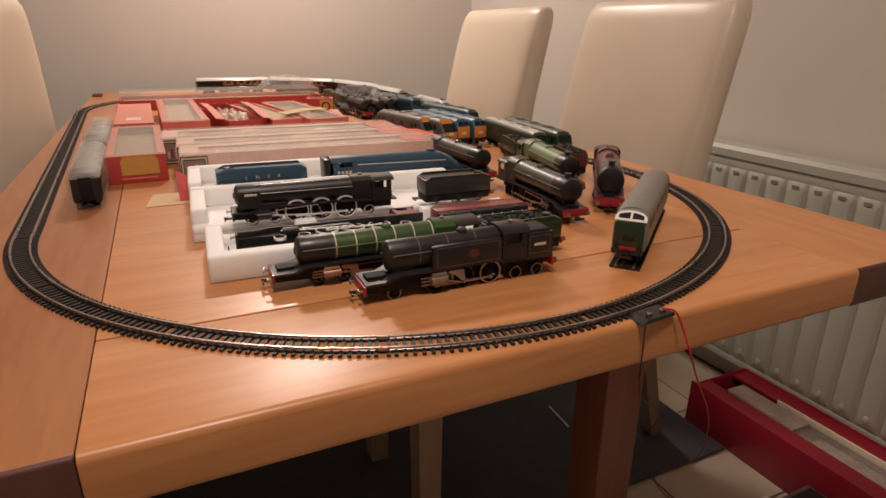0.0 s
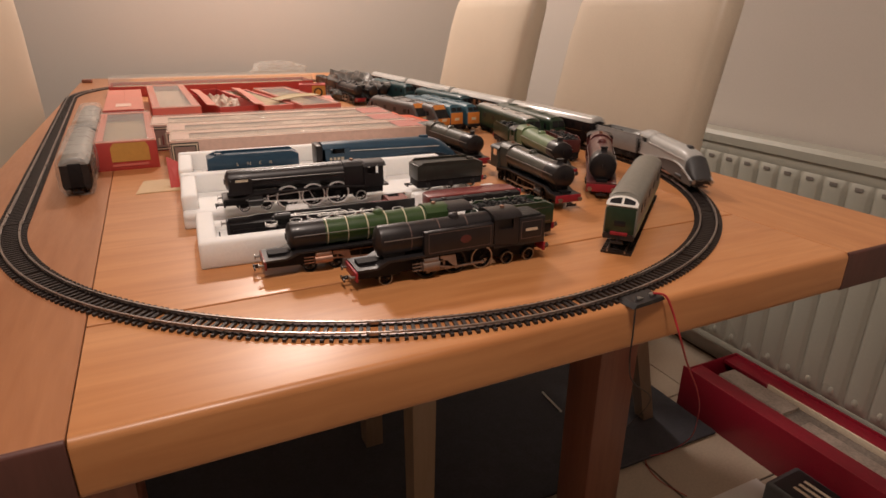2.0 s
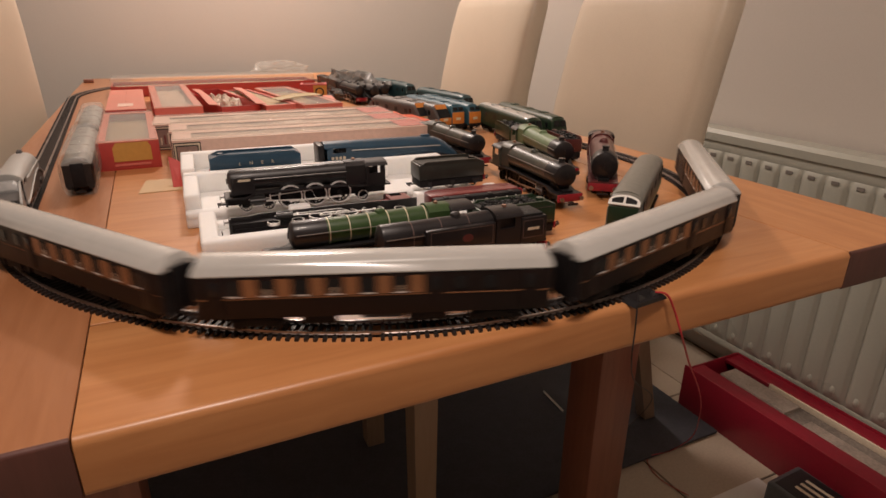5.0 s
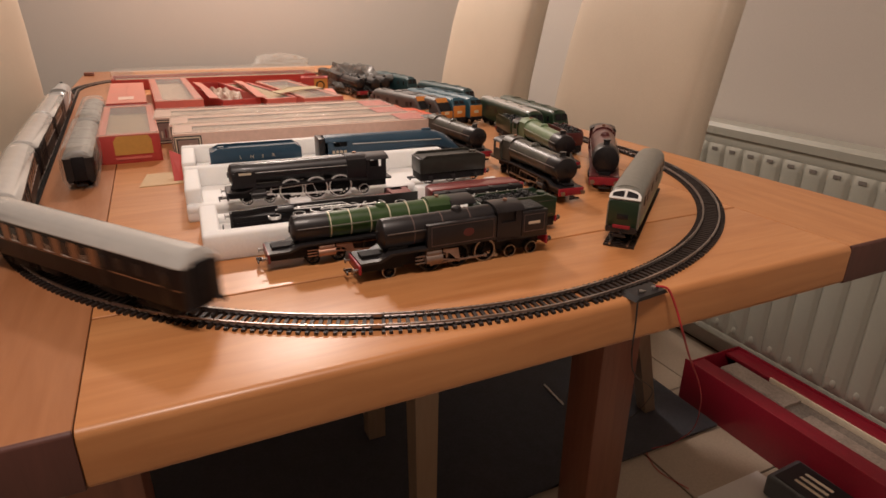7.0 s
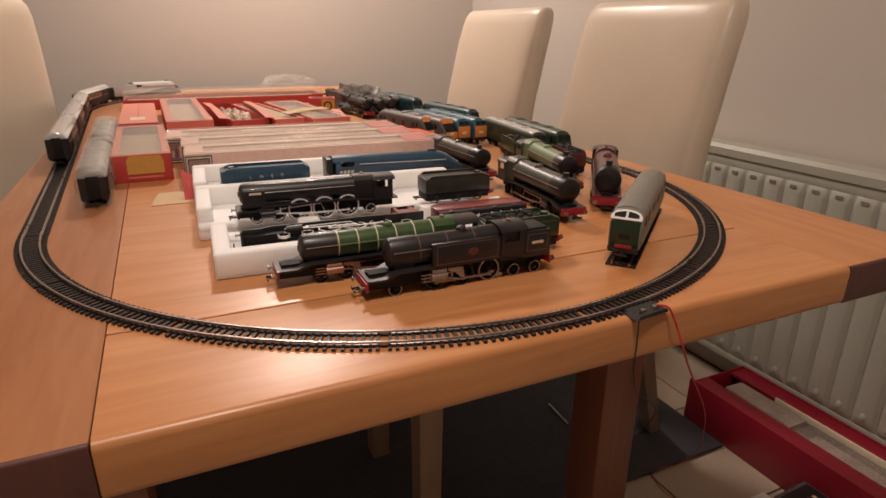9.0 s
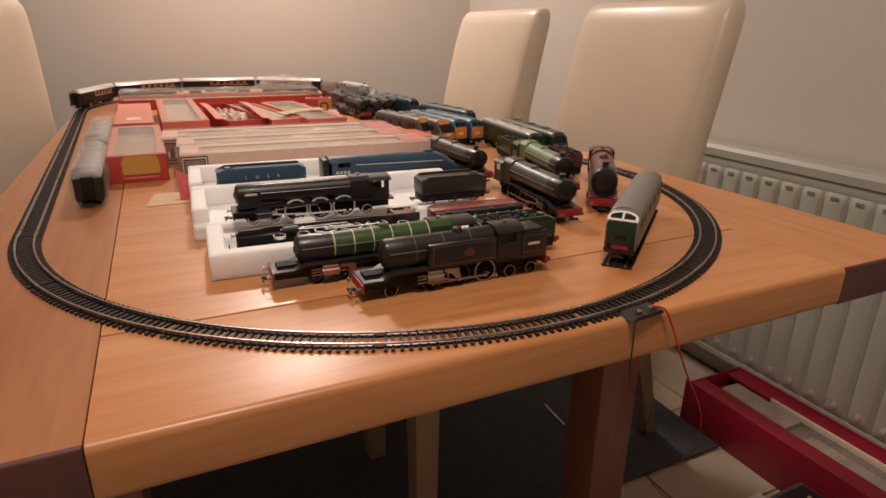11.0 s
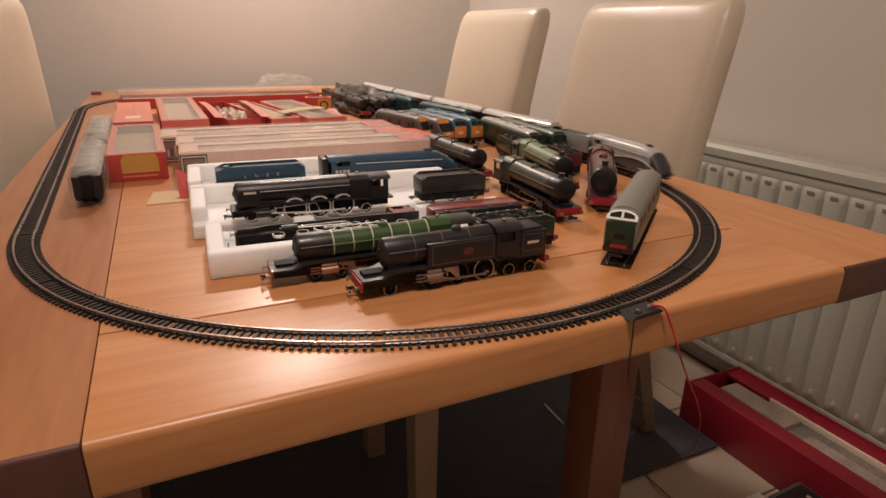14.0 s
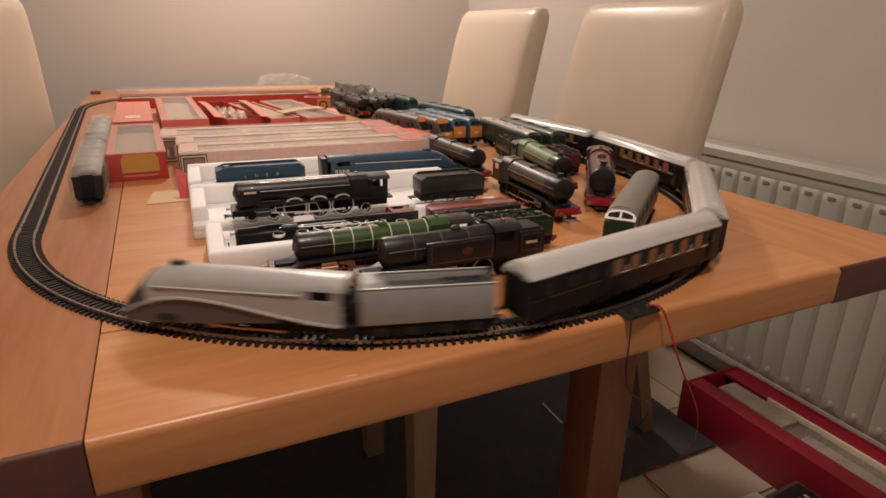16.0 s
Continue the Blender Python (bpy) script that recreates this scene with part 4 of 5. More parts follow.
def build_streamliner(name, label, m, body, top, skirt, group, rod=copper, valance=None, dark_cab=False):
    """A wedge-fronted streamlined express locomotive, front at +x."""
    t = thing(name, label, "model locomotive", group, m)
    F, K, W = 0.092, -0.092, 0.0158
    secs = [(F - 0.001, 0.0105, 0.0145, 0.0165, 0.0152), (F - 0.006, 0.0138, 0.0145, 0.0235, 0.020), (F - 0.015, 0.0150, 0.0165, 0.033, 0.026), (F - 0.024, 0.0152, 0.0195, 0.0415, 0.031), (F - 0.034, 0.0152, 0.0205, 0.0465, 0.033),
            (F - 0.05, 0.0150, 0.0205, 0.0482, 0.0335), (F - 0.10, 0.0150, 0.0205, 0.0488, 0.034), (K + 0.048, 0.0152, 0.0205, 0.0490, 0.035), (K + 0.034, 0.0155, 0.0205, 0.0492, 0.037)]
    part("boiler_casing", loft(B(), [stream_section(*s) for s in secs]), body, t)
    # the dark wedge front
    wedge = [(x + 0.0006, w * (1.02 if top is not body else 0.93), zb + 0.001, zt + 0.0006, sh) for x, w, zb, zt, sh in secs[:4]]
    part("wedge_front", loft(B(), [stream_section(*s) for s in wedge]), top, t, "dark grey wedge nose")
    # footplate edge: rises behind the nose, then sweeps down to the foot of the cab
    def sweep_z(f):
        if f < 0.30:
            return 0.0150 + 0.0135 * math.sin(math.pi / 2 * f / 0.30) ** 0.9
        u = (f - 0.30) / 0.70
        return 0.0285 - 0.0115 * (u * u * (3 - 2 * u))

    n, xa, xb = 26, F - 0.004, K + 0.006
    for s in (-1, 1):
        y0, y1 = sorted((s * (W - 0.0030), s * (W + 0.0009)))
        line = [(xa + (xb - xa) * i / n, sweep_z(i / n)) for i in range(n + 1)]
        part("footplate_edge", prism(B(), [(x, z + 0.0009) for x, z in line] + [(x, z - 0.0007) for x, z in line[::-1]], y0, y1), skirt, t, "bright curved footplate edge")
        y0, y1 = sorted((s * (W - 0.0022), s * (W - 0.0006)))
        low = [(x, 0.0075 + 0.0075 * max(0.0, (i / n - 0.18) / 0.5)) for i, (x, z) in enumerate(line) if i / n < 0.74]
        part("valance", prism(B(), [(x, sweep_z((x - xa) / (xb - xa))) for x, z in low] + low[::-1], y0, y1), valance if valance else skirt, t, "dull grey side valance over the wheels")
        y0, y1 = sorted((s * (W - 0.0014), s * (W - 0.0002)))
        part("side_sheet", prism(B(), [(x, z) for x, z in line[6:]] + [(x, 0.0345) for x, z in line[6:][::-1]], y0, y1), body, t)
    for s in (-1, 1):
        part("handrail", tube(B(), (F - 0.03, s * 0.0158, 0.0355), (K + 0.036, s * 0.0160, 0.0375), 0.0006, seg=6), silver_line if valance else chrome, t)
    cb = B()
    for s in (-1, 1):
        y0, y1 = sorted((s * W, s * (W - 0.001)))
        prism(cb, [(K + 0.005, 0.0165), (K + 0.036, 0.0165), (K + 0.036, 0.042), (K + 0.029, 0.042), (K + 0.029, 0.033), (K + 0.012, 0.033), (K + 0.012, 0.042), (K + 0.005, 0.042)], y0, y1)
        part("cab_side", cb, body, t)
        cb = B()
    cb.free()
    part("cab_interior", box(B(), K + 0.020, K + 0.034, -W + 0.002, W - 0.002, 0.018, 0.041), black_matt, t)
    part("cab_roof", loft(B(), [[(x, y, z) for y, z in [(-W - 0.0004, 0.0415), (W + 0.0004, 0.0415)] + [(W * math.cos(a * math.pi / 10) * 1.02, 0.0418 + 0.0078 * math.sin(a * math.pi / 10)) for a in range(11)]] for x in (K + 0.002, K + 0.036)]), body, t)
    part("chimney", box(B(), F - 0.052, F - 0.040, -0.003, 0.003, 0.046, 0.0505, bevel=0.0012), top, t)
    part("rear_footplate", box(B(), K - 0.004, K + 0.016, -0.0125, 0.0125, 0.0062, 0.0160, bevel=0.0008), black_matt, t)
    if dark_cab:
        part("cab_back", box(B(), K - 0.006, K + 0.0015, -W - 0.0006, W + 0.0006, 0.0150, 0.0475, bevel=0.0015), smoke_black, t, "black cab back with rounded edges")
        for s in (-1, 1):
            ya, yb = sorted((s * (W + 0.0002), s * (W + 0.0006)))
            for k in range(4):
                part("number_bar", box(B(), K + 0.010 + k * 0.0048, K + 0.0132 + k * 0.0048, ya, yb, 0.0255, 0.0295), label_pale, t)
    part("frames", box(B(), K + 0.004, F - 0.006, -0.006, 0.006, 0.007, 0.021), black_matt, t)
    part("buffer_beam", box(B(), F - 0.006, F - 0.0035, -0.0148, 0.0148, 0.0095, 0.0165, bevel=0.0005), top, t)
    buffers(t, F - 0.0035, 1)
    hook(t, F - 0.006, 1)
    drivers = (0.020, -0.009, -0.038)
    sets = wheels_and_rods(t, drivers, 0.0122, tyre=black)
    rods(t, drivers, 0.0122, 0.048, rod)
    small_wheels(t, (0.067, 0.042), 0.006, black)
    small_wheels(t, (-0.068,), 0.0066, black)
    for s in (-1, 1):
        part("cylinder", tube(B(), (0.044, s * 0.0135, 0.0125), (0.060, s * 0.0135, 0.0125), 0.0036, seg=12), black, t)
    return t, sets


def build_diesel(name, label, m, L=0.2, side=green_dark, roof=roof_mid, face=None, surround=None, slope=0.012, beam=None, low_band=None, sill=0.0318, grilles=True, wide=False, brow=True, roof_low=0.0408):
    t = thing(name, label, "model diesel", "diesel locomotives on the table", m @ Matrix.Diagonal((1, 1, 1.1, 1)))
    h, W, zb, sh, zt = L / 2, 0.0166, 0.0125, 0.0405, 0.0505
    face = face or side

    def sec(x, w, top, shoulder, zlow=zb):
        return stream_section(x, w, zlow, top, shoulder)

    ends = [(h, 0.0146, 0.0285, 0.0262), (h - 0.0012, 0.0158, sill - 0.0013, min(0.034, sill - 0.004)), (h - 0.002, 0.0160, sill, min(0.035, sill - 0.003)), (h - slope, 0.0158, 0.0455, 0.0375), (h - slope - 0.006, 0.0164, 0.0492, 0.0402), (h - slope - 0.02, W, zt, sh)]
    back = [(-h + slope + 0.02, W, zt, sh), (-h + slope + 0.006, 0.0164, 0.0492, 0.0402), (-h + slope, 0.0158, 0.0455, 0.0375), (-h + 0.002, 0.0160, sill, min(0.035, sill - 0.003)), (-h, 0.0146, 0.0285, 0.0262)]
    part("body", loft(B(), [sec(*s) for s in ends + back]), side, t)
    # roof skin a little proud of the body
    rs = [(h - slope - 0.005, 0.0152, 0.0496), (h - slope - 0.02, 0.0156, zt + 0.0004), (-h + slope + 0.02, 0.0156, zt + 0.0004), (-h + slope + 0.005, 0.0152, 0.0496)]
    part("roof", loft(B(), [[(x, (W + 0.0004 if roof_low < 0.04 else w) * math.cos(math.pi * i / 12), roof_low + (z - roof_low) * math.sin(math.pi * i / 12) ** (0.8 if roof_low > 0.04 else 0.62)) for i in range(13)] for x, w, z in rs]), roof, t, "plain grey roof")
    for k in range(3 if grilles else 0):
        x = -h * 0.5 + k * h * 0.5
        part("roof_grille", box(B(), x - 0.009, x + 0.009, -0.006, 0.006, zt - 0.001, zt + 0.0012, bevel=0.0005), roof, t)
    # windscreen on the sloping face
    x_lo, z_lo, x_hi, z_hi = h - 0.0015, sill, h - slope + 0.0006, 0.0462
    dxz = Vector((x_hi - x_lo, 0, z_hi - z_lo))
    nrm = Vector((dxz.z, 0, -dxz.x)).normalized()

    def face_patch(bm, f0, f1, y0, y1, d0, d1):
        c = []
        for d in (d0, d1):
            for f, y in ((f0, y0), (f0, y1), (f1, y1), (f1, y0)):
                p = Vector((x_lo, y, z_lo)) + dxz * f + nrm * d
                c.append(bm.verts.new(p))
        for q in ((0, 1, 2, 3), (7, 6, 5, 4), (0, 4, 5, 1), (1, 5, 6, 2), (2, 6, 7, 3), (3, 7, 4, 0)):
            bm.faces.new([c[i] for i in q])
        return bm

    if face is not side:
        part("nose_panel", box(B(), h - 0.0006, h + 0.0009, -0.0145, 0.0145, zb + 0.002, 0.0275 if brow else sill - 0.001, bevel=0.0005), face, t, "warning-coloured front panel")
        if wide:
            part("brow_panel", face_patch(B(), 0.74, 1.14, -0.0135, 0.0135, 0.0004, 0.0014), face, t)
        elif brow:
            part("brow_panel", face_patch(B(), -0.05, 1.12, -0.0135, 0.0135, 0.0004, 0.0012), face, t)

    def arch(y):
        return 0.22 + 0.80 * math.sqrt(max(0.0, 1 - (y / 0.0156) ** 2))

    def arch_patch(bm, y0, y1, f0, drop, d0, d1, n=10):
        rings = []
        for d in (d0, d1):
            ys = [y0 + (y1 - y0) * i / n for i in range(n + 1)]
            pts = [(f0, y) for y in ys] + [(max(f0 + 0.02, arch(y) - drop), y) for y in reversed(ys)]
            rings.append([Vector((x_lo, y, z_lo)) + dxz * f + nrm * d for f, y in pts])
        return loft(bm, rings)

    if surround:
        part("window_surround", arch_patch(B(), -0.0154, 0.0154, -0.06, 0.0, 0.0004, 0.0016, 18), surround, t, "white arched windscreen surround")
        for a, b in ((-0.0122, -0.0012), (0.0012, 0.0122)):
            part("windscreen", arch_patch(B(), a, b, 0.16, 0.26, 0.0014, 0.0022), glass_dark, t)
    for a, b in () if surround else ((-0.0140, 0.0140),) if wide else ((-0.0118, -0.0012), (0.0012, 0.0118)):
        part("windscreen", face_patch(B(), 0.02 if wide else 0.15, 0.72 if wide else 0.80, a, b, 0.0012, 0.0020), glass_dark, t)
    part("head_code", box(B(), h + 0.0003, h + 0.0014, -0.0055, 0.0055, 0.0215, 0.0265, bevel=0.0003), glass_dark if face is side or surround else lining, t)
    part("buffer_beam", box(B(), h - 0.0012, h + 0.0016, -0.0150, 0.0150, 0.0085, 0.0142, bevel=0.0004), black, t)
    if beam:
        part("red_panel", box(B(), h - 0.0012, h + 0.0020, -0.0085, 0.0085, 0.0128, 0.0160, bevel=0.0004), beam, t, "red buffer beam panel")
    for s in (-1, 1):
        y0, y1 = sorted((s * (W - 0.0002), s * (W + 0.0003)))
        if low_band:
            part("side_band", box(B(), -h + 0.008, h - 0.008, y0, y1, 0.0150, 0.0190), low_band, t)
        for k in range(4):
            x = -h * 0.55 + k * h * 0.36
            part("side_grille", box(B(), x - 0.006, x + 0.006, y0, y1 + 0.0002, 0.029, 0.037), black, t)
        for x in (h - slope - 0.016, -h + slope + 0.010):
            part("cab_window", box(B(), x - 0.004, x + 0.004, y0, y1 + 0.0003, 0.0300, 0.0385, bevel=0.0002), glass_dark, t)
    part("underframe", box(B(), -0.03, 0.03, -0.012, 0.012, 0.005, zb, bevel=0.001), black_matt, t)
    for e in (-1, 1):
        bogie(t, e * h * 0.62, 0.034, 0.0068)
        buffers(t, e * (h + 0.0016), e, m=black)
        hook(t, e * h, e)
    return t


# ---- the train that runs ----
LOCO, loco_wheels = build_streamliner("streamlined_locomotive", "silver-grey streamlined express model locomotive on the track", None, silver, nose_dark, silver_bright, "moving train", valance=valance_grey)
taller(LOCO, 1.10)
TENDER = build_running_tender("silver-grey tender with tall plain sides behind the locomotive")
COACHES = [taller(build_coach(), 1.14)]
for _ in range(3):
    COACHES.append(copy_thing(COACHES[0], Matrix.Identity(4)))


# ---- packing trays and boxes ----
def on_table(x, y, deg=0.0, z=0.0):
    return pose(x, y, TABLE + z, 0, 0, deg)


def build_tray(m, L=0.40, D=0.125, h=0.036, wall=0.016, floor_z=0.012, near=None, far=None):
    t = thing("foam_tray", "white polystyrene packing tray holding a model locomotive", "packing tray", "foam trays", m)
    bm = box(B(), -L / 2, L / 2, -D / 2, D / 2, 0.0, floor_z, bevel=0.002)
    part("tray_base", bm, foam_mat, t)
    for s in (-1, 1):
        y0, y1 = sorted((s * D / 2, s * (D / 2 - wall)))
        part("long_rim", box(B(), -L / 2, L / 2, y0, y1, floor_z - 0.004, (near or h) if s < 0 else (far or h), bevel=0.003, seg=3), foam_mat, t)
        x0, x1 = sorted((s * L / 2, s * (L / 2 - wall * 1.1)))
        part("short_rim", box(B(), x0, x1, -D / 2 + wall - 0.002, D / 2 - wall + 0.002, floor_z - 0.004, h - 0.001, bevel=0.003, seg=3), foam_mat, t)
    for x in (-L * 0.2, L * 0.22):
        part("rib", box(B(), x - 0.012, x + 0.012, D / 2 - wall - 0.014, D / 2 - wall + 0.002, floor_z - 0.002, h - 0.002, bevel=0.003), foam_mat, t)
    return t


def build_window_box(m, L, D, h, label, outer=box_orange, inner=box_inner, insert=tissue, rim=0.012, end=None, holds=True, fill=0.55, lid=0.0, ends=None, rim_mat=None):
    """A lidded card box with a clear film window in its top; length along x."""
    t = thing("model_box", label, "cardboard box", "model boxes", m)
    w = 0.0018
    part("box_base", box(B(), -L / 2, L / 2, -D / 2, D / 2, 0, w), inner, t)
    for s in (-1, 1):
        y0, y1 = sorted((s * D / 2, s * (D / 2 - w)))
        part("side_panel", box(B(), -L / 2, L / 2, y0, y1, w, h, bevel=0.0005), outer, t)
        x0, x1 = sorted((s * L / 2, s * (L / 2 - w)))
        part("end_panel", box(B(), x0, x1, -D / 2 + w, D / 2 - w, w, h, bevel=0.0005), ends or outer, t)
        if rim:
            part("top_rim", box(B(), -L / 2, L / 2, min(s * D / 2, s * (D / 2 - rim)), max(s * D / 2, s * (D / 2 - rim)), h, h + 0.0012), rim_mat or outer, t)
            part("top_rim", box(B(), min(s * L / 2, s * (L / 2 - rim * 1.4)), max(s * L / 2, s * (L / 2 - rim * 1.4)), -D / 2 + rim, D / 2 - rim, h, h + 0.0012), rim_mat or outer, t)
    if rim:
        part("window_film", film_sheet(L - 2 * rim, D - 1.4 * rim, h - 0.0004), clear, t, "clear plastic window")
    if lid:
        bm = box(B(), -L / 2 + 0.001, L / 2 - 0.001, -D / 2 + 0.001, D / 2 - 0.001, h + 0.0006, h + lid, bevel=0.003, seg=2)
        part("clear_lid", bm, wrap_film, t, "clear plastic lid")
    if holds:
        part("insert", box(B(), -L / 2 + 0.008, L / 2 - 0.008, -D / 2 + 0.006, D / 2 - 0.006, w, h * fill, bevel=0.003), insert, t, "pale moulded inner tray")
        part("insert_lining", film_sheet(L - 0.018, D - 0.014, h * min(0.97, fill + 0.12), 0.004), insert, t)
    if end:
        def label(name, d, xa, xb, za, zb, m, owner):
            return part(name, box(B(), -L / 2 + xa, -L / 2 + xb, -D / 2 - d, -D / 2 - d + 0.0005, za * h, zb * h), m, owner)

        lb = label("side_label", 0.0005, 0.001, 0.040, 0.02, 0.96, black, t)
        label("label_border", 0.0009, 0.0025, 0.0385, 0.06, 0.92, label_pale, lb)
        label("label_line", 0.0013, 0.0045, 0.0365, 0.11, 0.87, black, lb)
        label("label_panel", 0.0017, 0.006, 0.035, 0.15, 0.83, end, lb)
        for k in range(4):
            label("label_bar", 0.0021, 0.010 + k * 0.006, 0.0125 + k * 0.006, 0.25, 0.52 + 0.09 * (k % 3), maroon if k % 2 else label_pale, lb)
        part("end_flap", box(B(), L / 2 + 0.0008, L / 2 + 0.034, -D / 2 + 0.003, D / 2 - 0.003, h - 0.012, h - 0.0105), orange_card, t, "orange-red tuck flap folded out")
        part("end_band", box(B(), L / 2 - 0.055, L / 2 - 0.001, -D / 2 + 0.008, D / 2 - 0.008, h + 0.0013, h + 0.0018), box_orange, t, "orange-red printed band")
    return t


def film_sheet(L, D, z, wave=0.0016):
    """A slightly buckled clear sheet."""
    bm = B()
    nx, ny = max(4, int(L / 0.02)), max(3, int(D / 0.02))
    vs = [[bm.verts.new((-L / 2 + L * i / nx, -D / 2 + D * j / ny, z + wave * (noise.noise(Vector((i * 0.45, j * 0.5, L * 40))) if 0 < i < nx and 0 < j < ny else 0))) for j in range(ny + 1)] for i in range(nx + 1)]
    for i in range(nx):
        for j in range(ny):
            bm.faces.new((vs[i][j], vs[i + 1][j], vs[i + 1][j + 1], vs[i][j + 1]))
    return bm


TILT = -2.6
build_tray(on_table(-0.078, -0.184, TILT), L=0.355, D=0.118, h=0.027, floor_z=0.004, far=0.011)
build_tray(on_table(-0.087, -0.052, TILT, 0.0), L=0.35, near=0.0185)
build_tray(on_table(-0.083, 0.083, TILT, 0.0), L=0.35, near=0.018)

# boxes lying side by side along the table's width
for (x, y, L, D, h) in ((-0.052, 0.215, 0.42, 0.085, 0.046), (-0.058, 0.306, 0.41, 0.085, 0.045), (-0.066, 0.402, 0.44, 0.10, 0.044), ):
    build_window_box(on_table(x, y, TILT), L, D, h, "orange-red model box with clear window lid, lying among others", end=label_dark, lid=0.005, rim=0.020, fill=0.86, insert=box_lining, outer=box_pale, ends=box_pale, rim_mat=box_pale)
# end-on boxes at the wrapped coach's side
A = build_window_box(on_table(-0.327, 0.395, 91), 0.33, 0.086, 0.042, "red model box with yellow end and clear window", outer=box_red, rim=0.012, insert=straw, rim_mat=box_pink, lid=0.003)
lab = part("end_label", prism(B(), [(y, z) for y, z in ((-0.031, 0.013), (0.022, 0.013), (0.022, 0.034), (0.017, 0.0415), (-0.027, 0.0415), (-0.031, 0.034))], 0.0, 0.0006), box_yellow, A, "large faded yellow end label")
lab.matrix_basis = pose(-0.1652, 0, 0, 0, 0, 90)
part("label_stripe", box(B(), -0.166, -0.1654, -0.028, 0.022, 0.006, 0.0095), box_orange, A)
far_box = build_window_box(on_table(-0.338, 0.82, 91), 0.40, 0.076, 0.040, "faded red model box with a small pale label on its lid", outer=box_red, rim=0.0378, holds=False, rim_mat=box_pink)
part("top_label", box(B(), -0.15, -0.10, -0.014, 0.016, 0.0414, 0.0419), box_pale, far_box, "faded pale label")
build_window_box(on_table(-0.238, 0.85, 91), 0.50, 0.095, 0.042, "red model box showing a white inner tray through its window", outer=box_orange, insert=box_lining, rim_mat=box_pink, rim=0.016, lid=0.003)
build_window_box(on_table(-0.130, 0.82, 98), 0.38, 0.085, 0.036, "opened dark red model box without lid", outer=box_red, rim=0, holds=False)
build_window_box(on_table(-0.045, 0.80, 99), 0.36, 0.07, 0.034, "orange-red model box with crumpled pale insert", outer=box_orange, rim=0.006, fill=0.8, insert=straw)
build_window_box(on_table(0.052, 0.80, 97), 0.40, 0.095, 0.034, "orange-red model box with pale insert", outer=box_orange, insert=straw, rim_mat=box_pink, lid=0.004)
build_window_box(on_table(-0.09, 1.30, 0.5), 0.60, 0.15, 0.030, "long red model box with clear lid, far along the table", outer=box_red, rim=0, lid=0.022)
small = build_window_box(on_table(0.142, 0.962, 76), 0.05, 0.074, 0.045, "small red and yellow model box by the others", outer=box_red, rim=0.008)
part("yellow_label", box(B(), -0.0258, -0.0252, -0.036, 0.001, 0.002, 0.043), box_yellow, small)
badge = part("round_badge", tube(B(), (-0.0259, -0.016, 0.025), (-0.0264, -0.016, 0.025), 0.0125, seg=20), black, small)
part("badge_centre", tube(B(), (-0.0265, -0.016, 0.025), (-0.0269, -0.016, 0.025), 0.0085, seg=20), box_yellow, badge)


def loose_card(name, label, pts, m, material, th=0.0012, bend=0.0):
    bm = B()
    loft(bm, [[(x, y, z) for x, y, z in pts], [(x, y, z + th) for x, y, z in pts]])
    ob = part(name, bm, material)
    ob.matrix_basis = m
    return tagged(ob, label, "card")


loose_card("card_sheet", "small buff card lying flat on the table", [(-0.032, -0.032, 0), (0.030, -0.036, 0), (0.027, 0.034, 0.0), (-0.018, 0.036, 0)], on_table(-0.285, 0.105, 4), card_mat)
loose_card("box_flap", "loose faded red box flap propped on the boxes", [(-0.012, -0.10, 0.0), (0.014, -0.10, 0.0), (0.012, 0.10, 0.024), (-0.012, 0.10, 0.024)], on_table(0.142, 0.745, -4, 0.0005), box_pink)
loose_card("box_flap", "bright orange-red end flap opened out from a long box", [(-0.030, -0.068, 0.0), (0.030, -0.062, -0.004), (0.022, 0.068, -0.004), (-0.028, 0.062, 0.0)], on_table(0.186, 0.312, 0, 0.0365), orange_card)
for x, y, deg, L, w, m, what in ((-0.168, 0.80, 92, 0.34, 0.020, box_pink, "faded red tuck flap standing proud of an opened box"), (-0.066, 0.79, 91, 0.36, 0.022, box_pink, "faded red tuck flap lying over the boxes"), (0.040, 0.715, 31, 0.14, 0.030, straw, "crumpled straw-coloured paper strip on the boxes"), (0.135, 1.29, 118, 0.24, 0.070, box_pink, "faded red card lid beside the far box")):
    loose_card("box_flap", what, [(-L / 2, -w / 2, 0.0), (0.0, -w / 2, 0.003), (L / 2, -w / 2, 0.0), (L / 2, w / 2, 0.002), (0.0, w / 2, 0.007), (-L / 2, w / 2, 0.002)], on_table(x, y, deg, 0.0395 if y < 1 else 0.0005), m)


def crumple(name, label, m, size, seed, material, category="plastic bag"):
    """A crumpled clear bag: a folded, faceted skin."""
    bm = B()
    bmesh.ops.create_icosphere(bm, subdivisions=4, radius=1.0)
    for v in bm.verts:
        n = noise.noise(v.co * 2.3 + Vector((seed, 0, 0))) * 0.35 + abs(noise.noise(v.co * 6 + Vector((0, seed, 0)))) * 0.28
        v.co = Vector((v.co.x * size[0], v.co.y * size[1], max(0.0, v.co.z + 0.35) * size[2])) * (0.8 + n)
    ob = part(name, bm, material, smooth=False)
    ob.matrix_basis = m
    return tagged(ob, label, category)


loose_card("box_flap", "bent red card flap standing beside a foam tray", [(-0.007, 0.0, 0.0), (0.005, 0.0, 0.0), (0.004, 0.040, 0.026), (-0.012, 0.044, 0.034)], on_table(-0.2645, 0.085, -6, 0.0005), box_red)


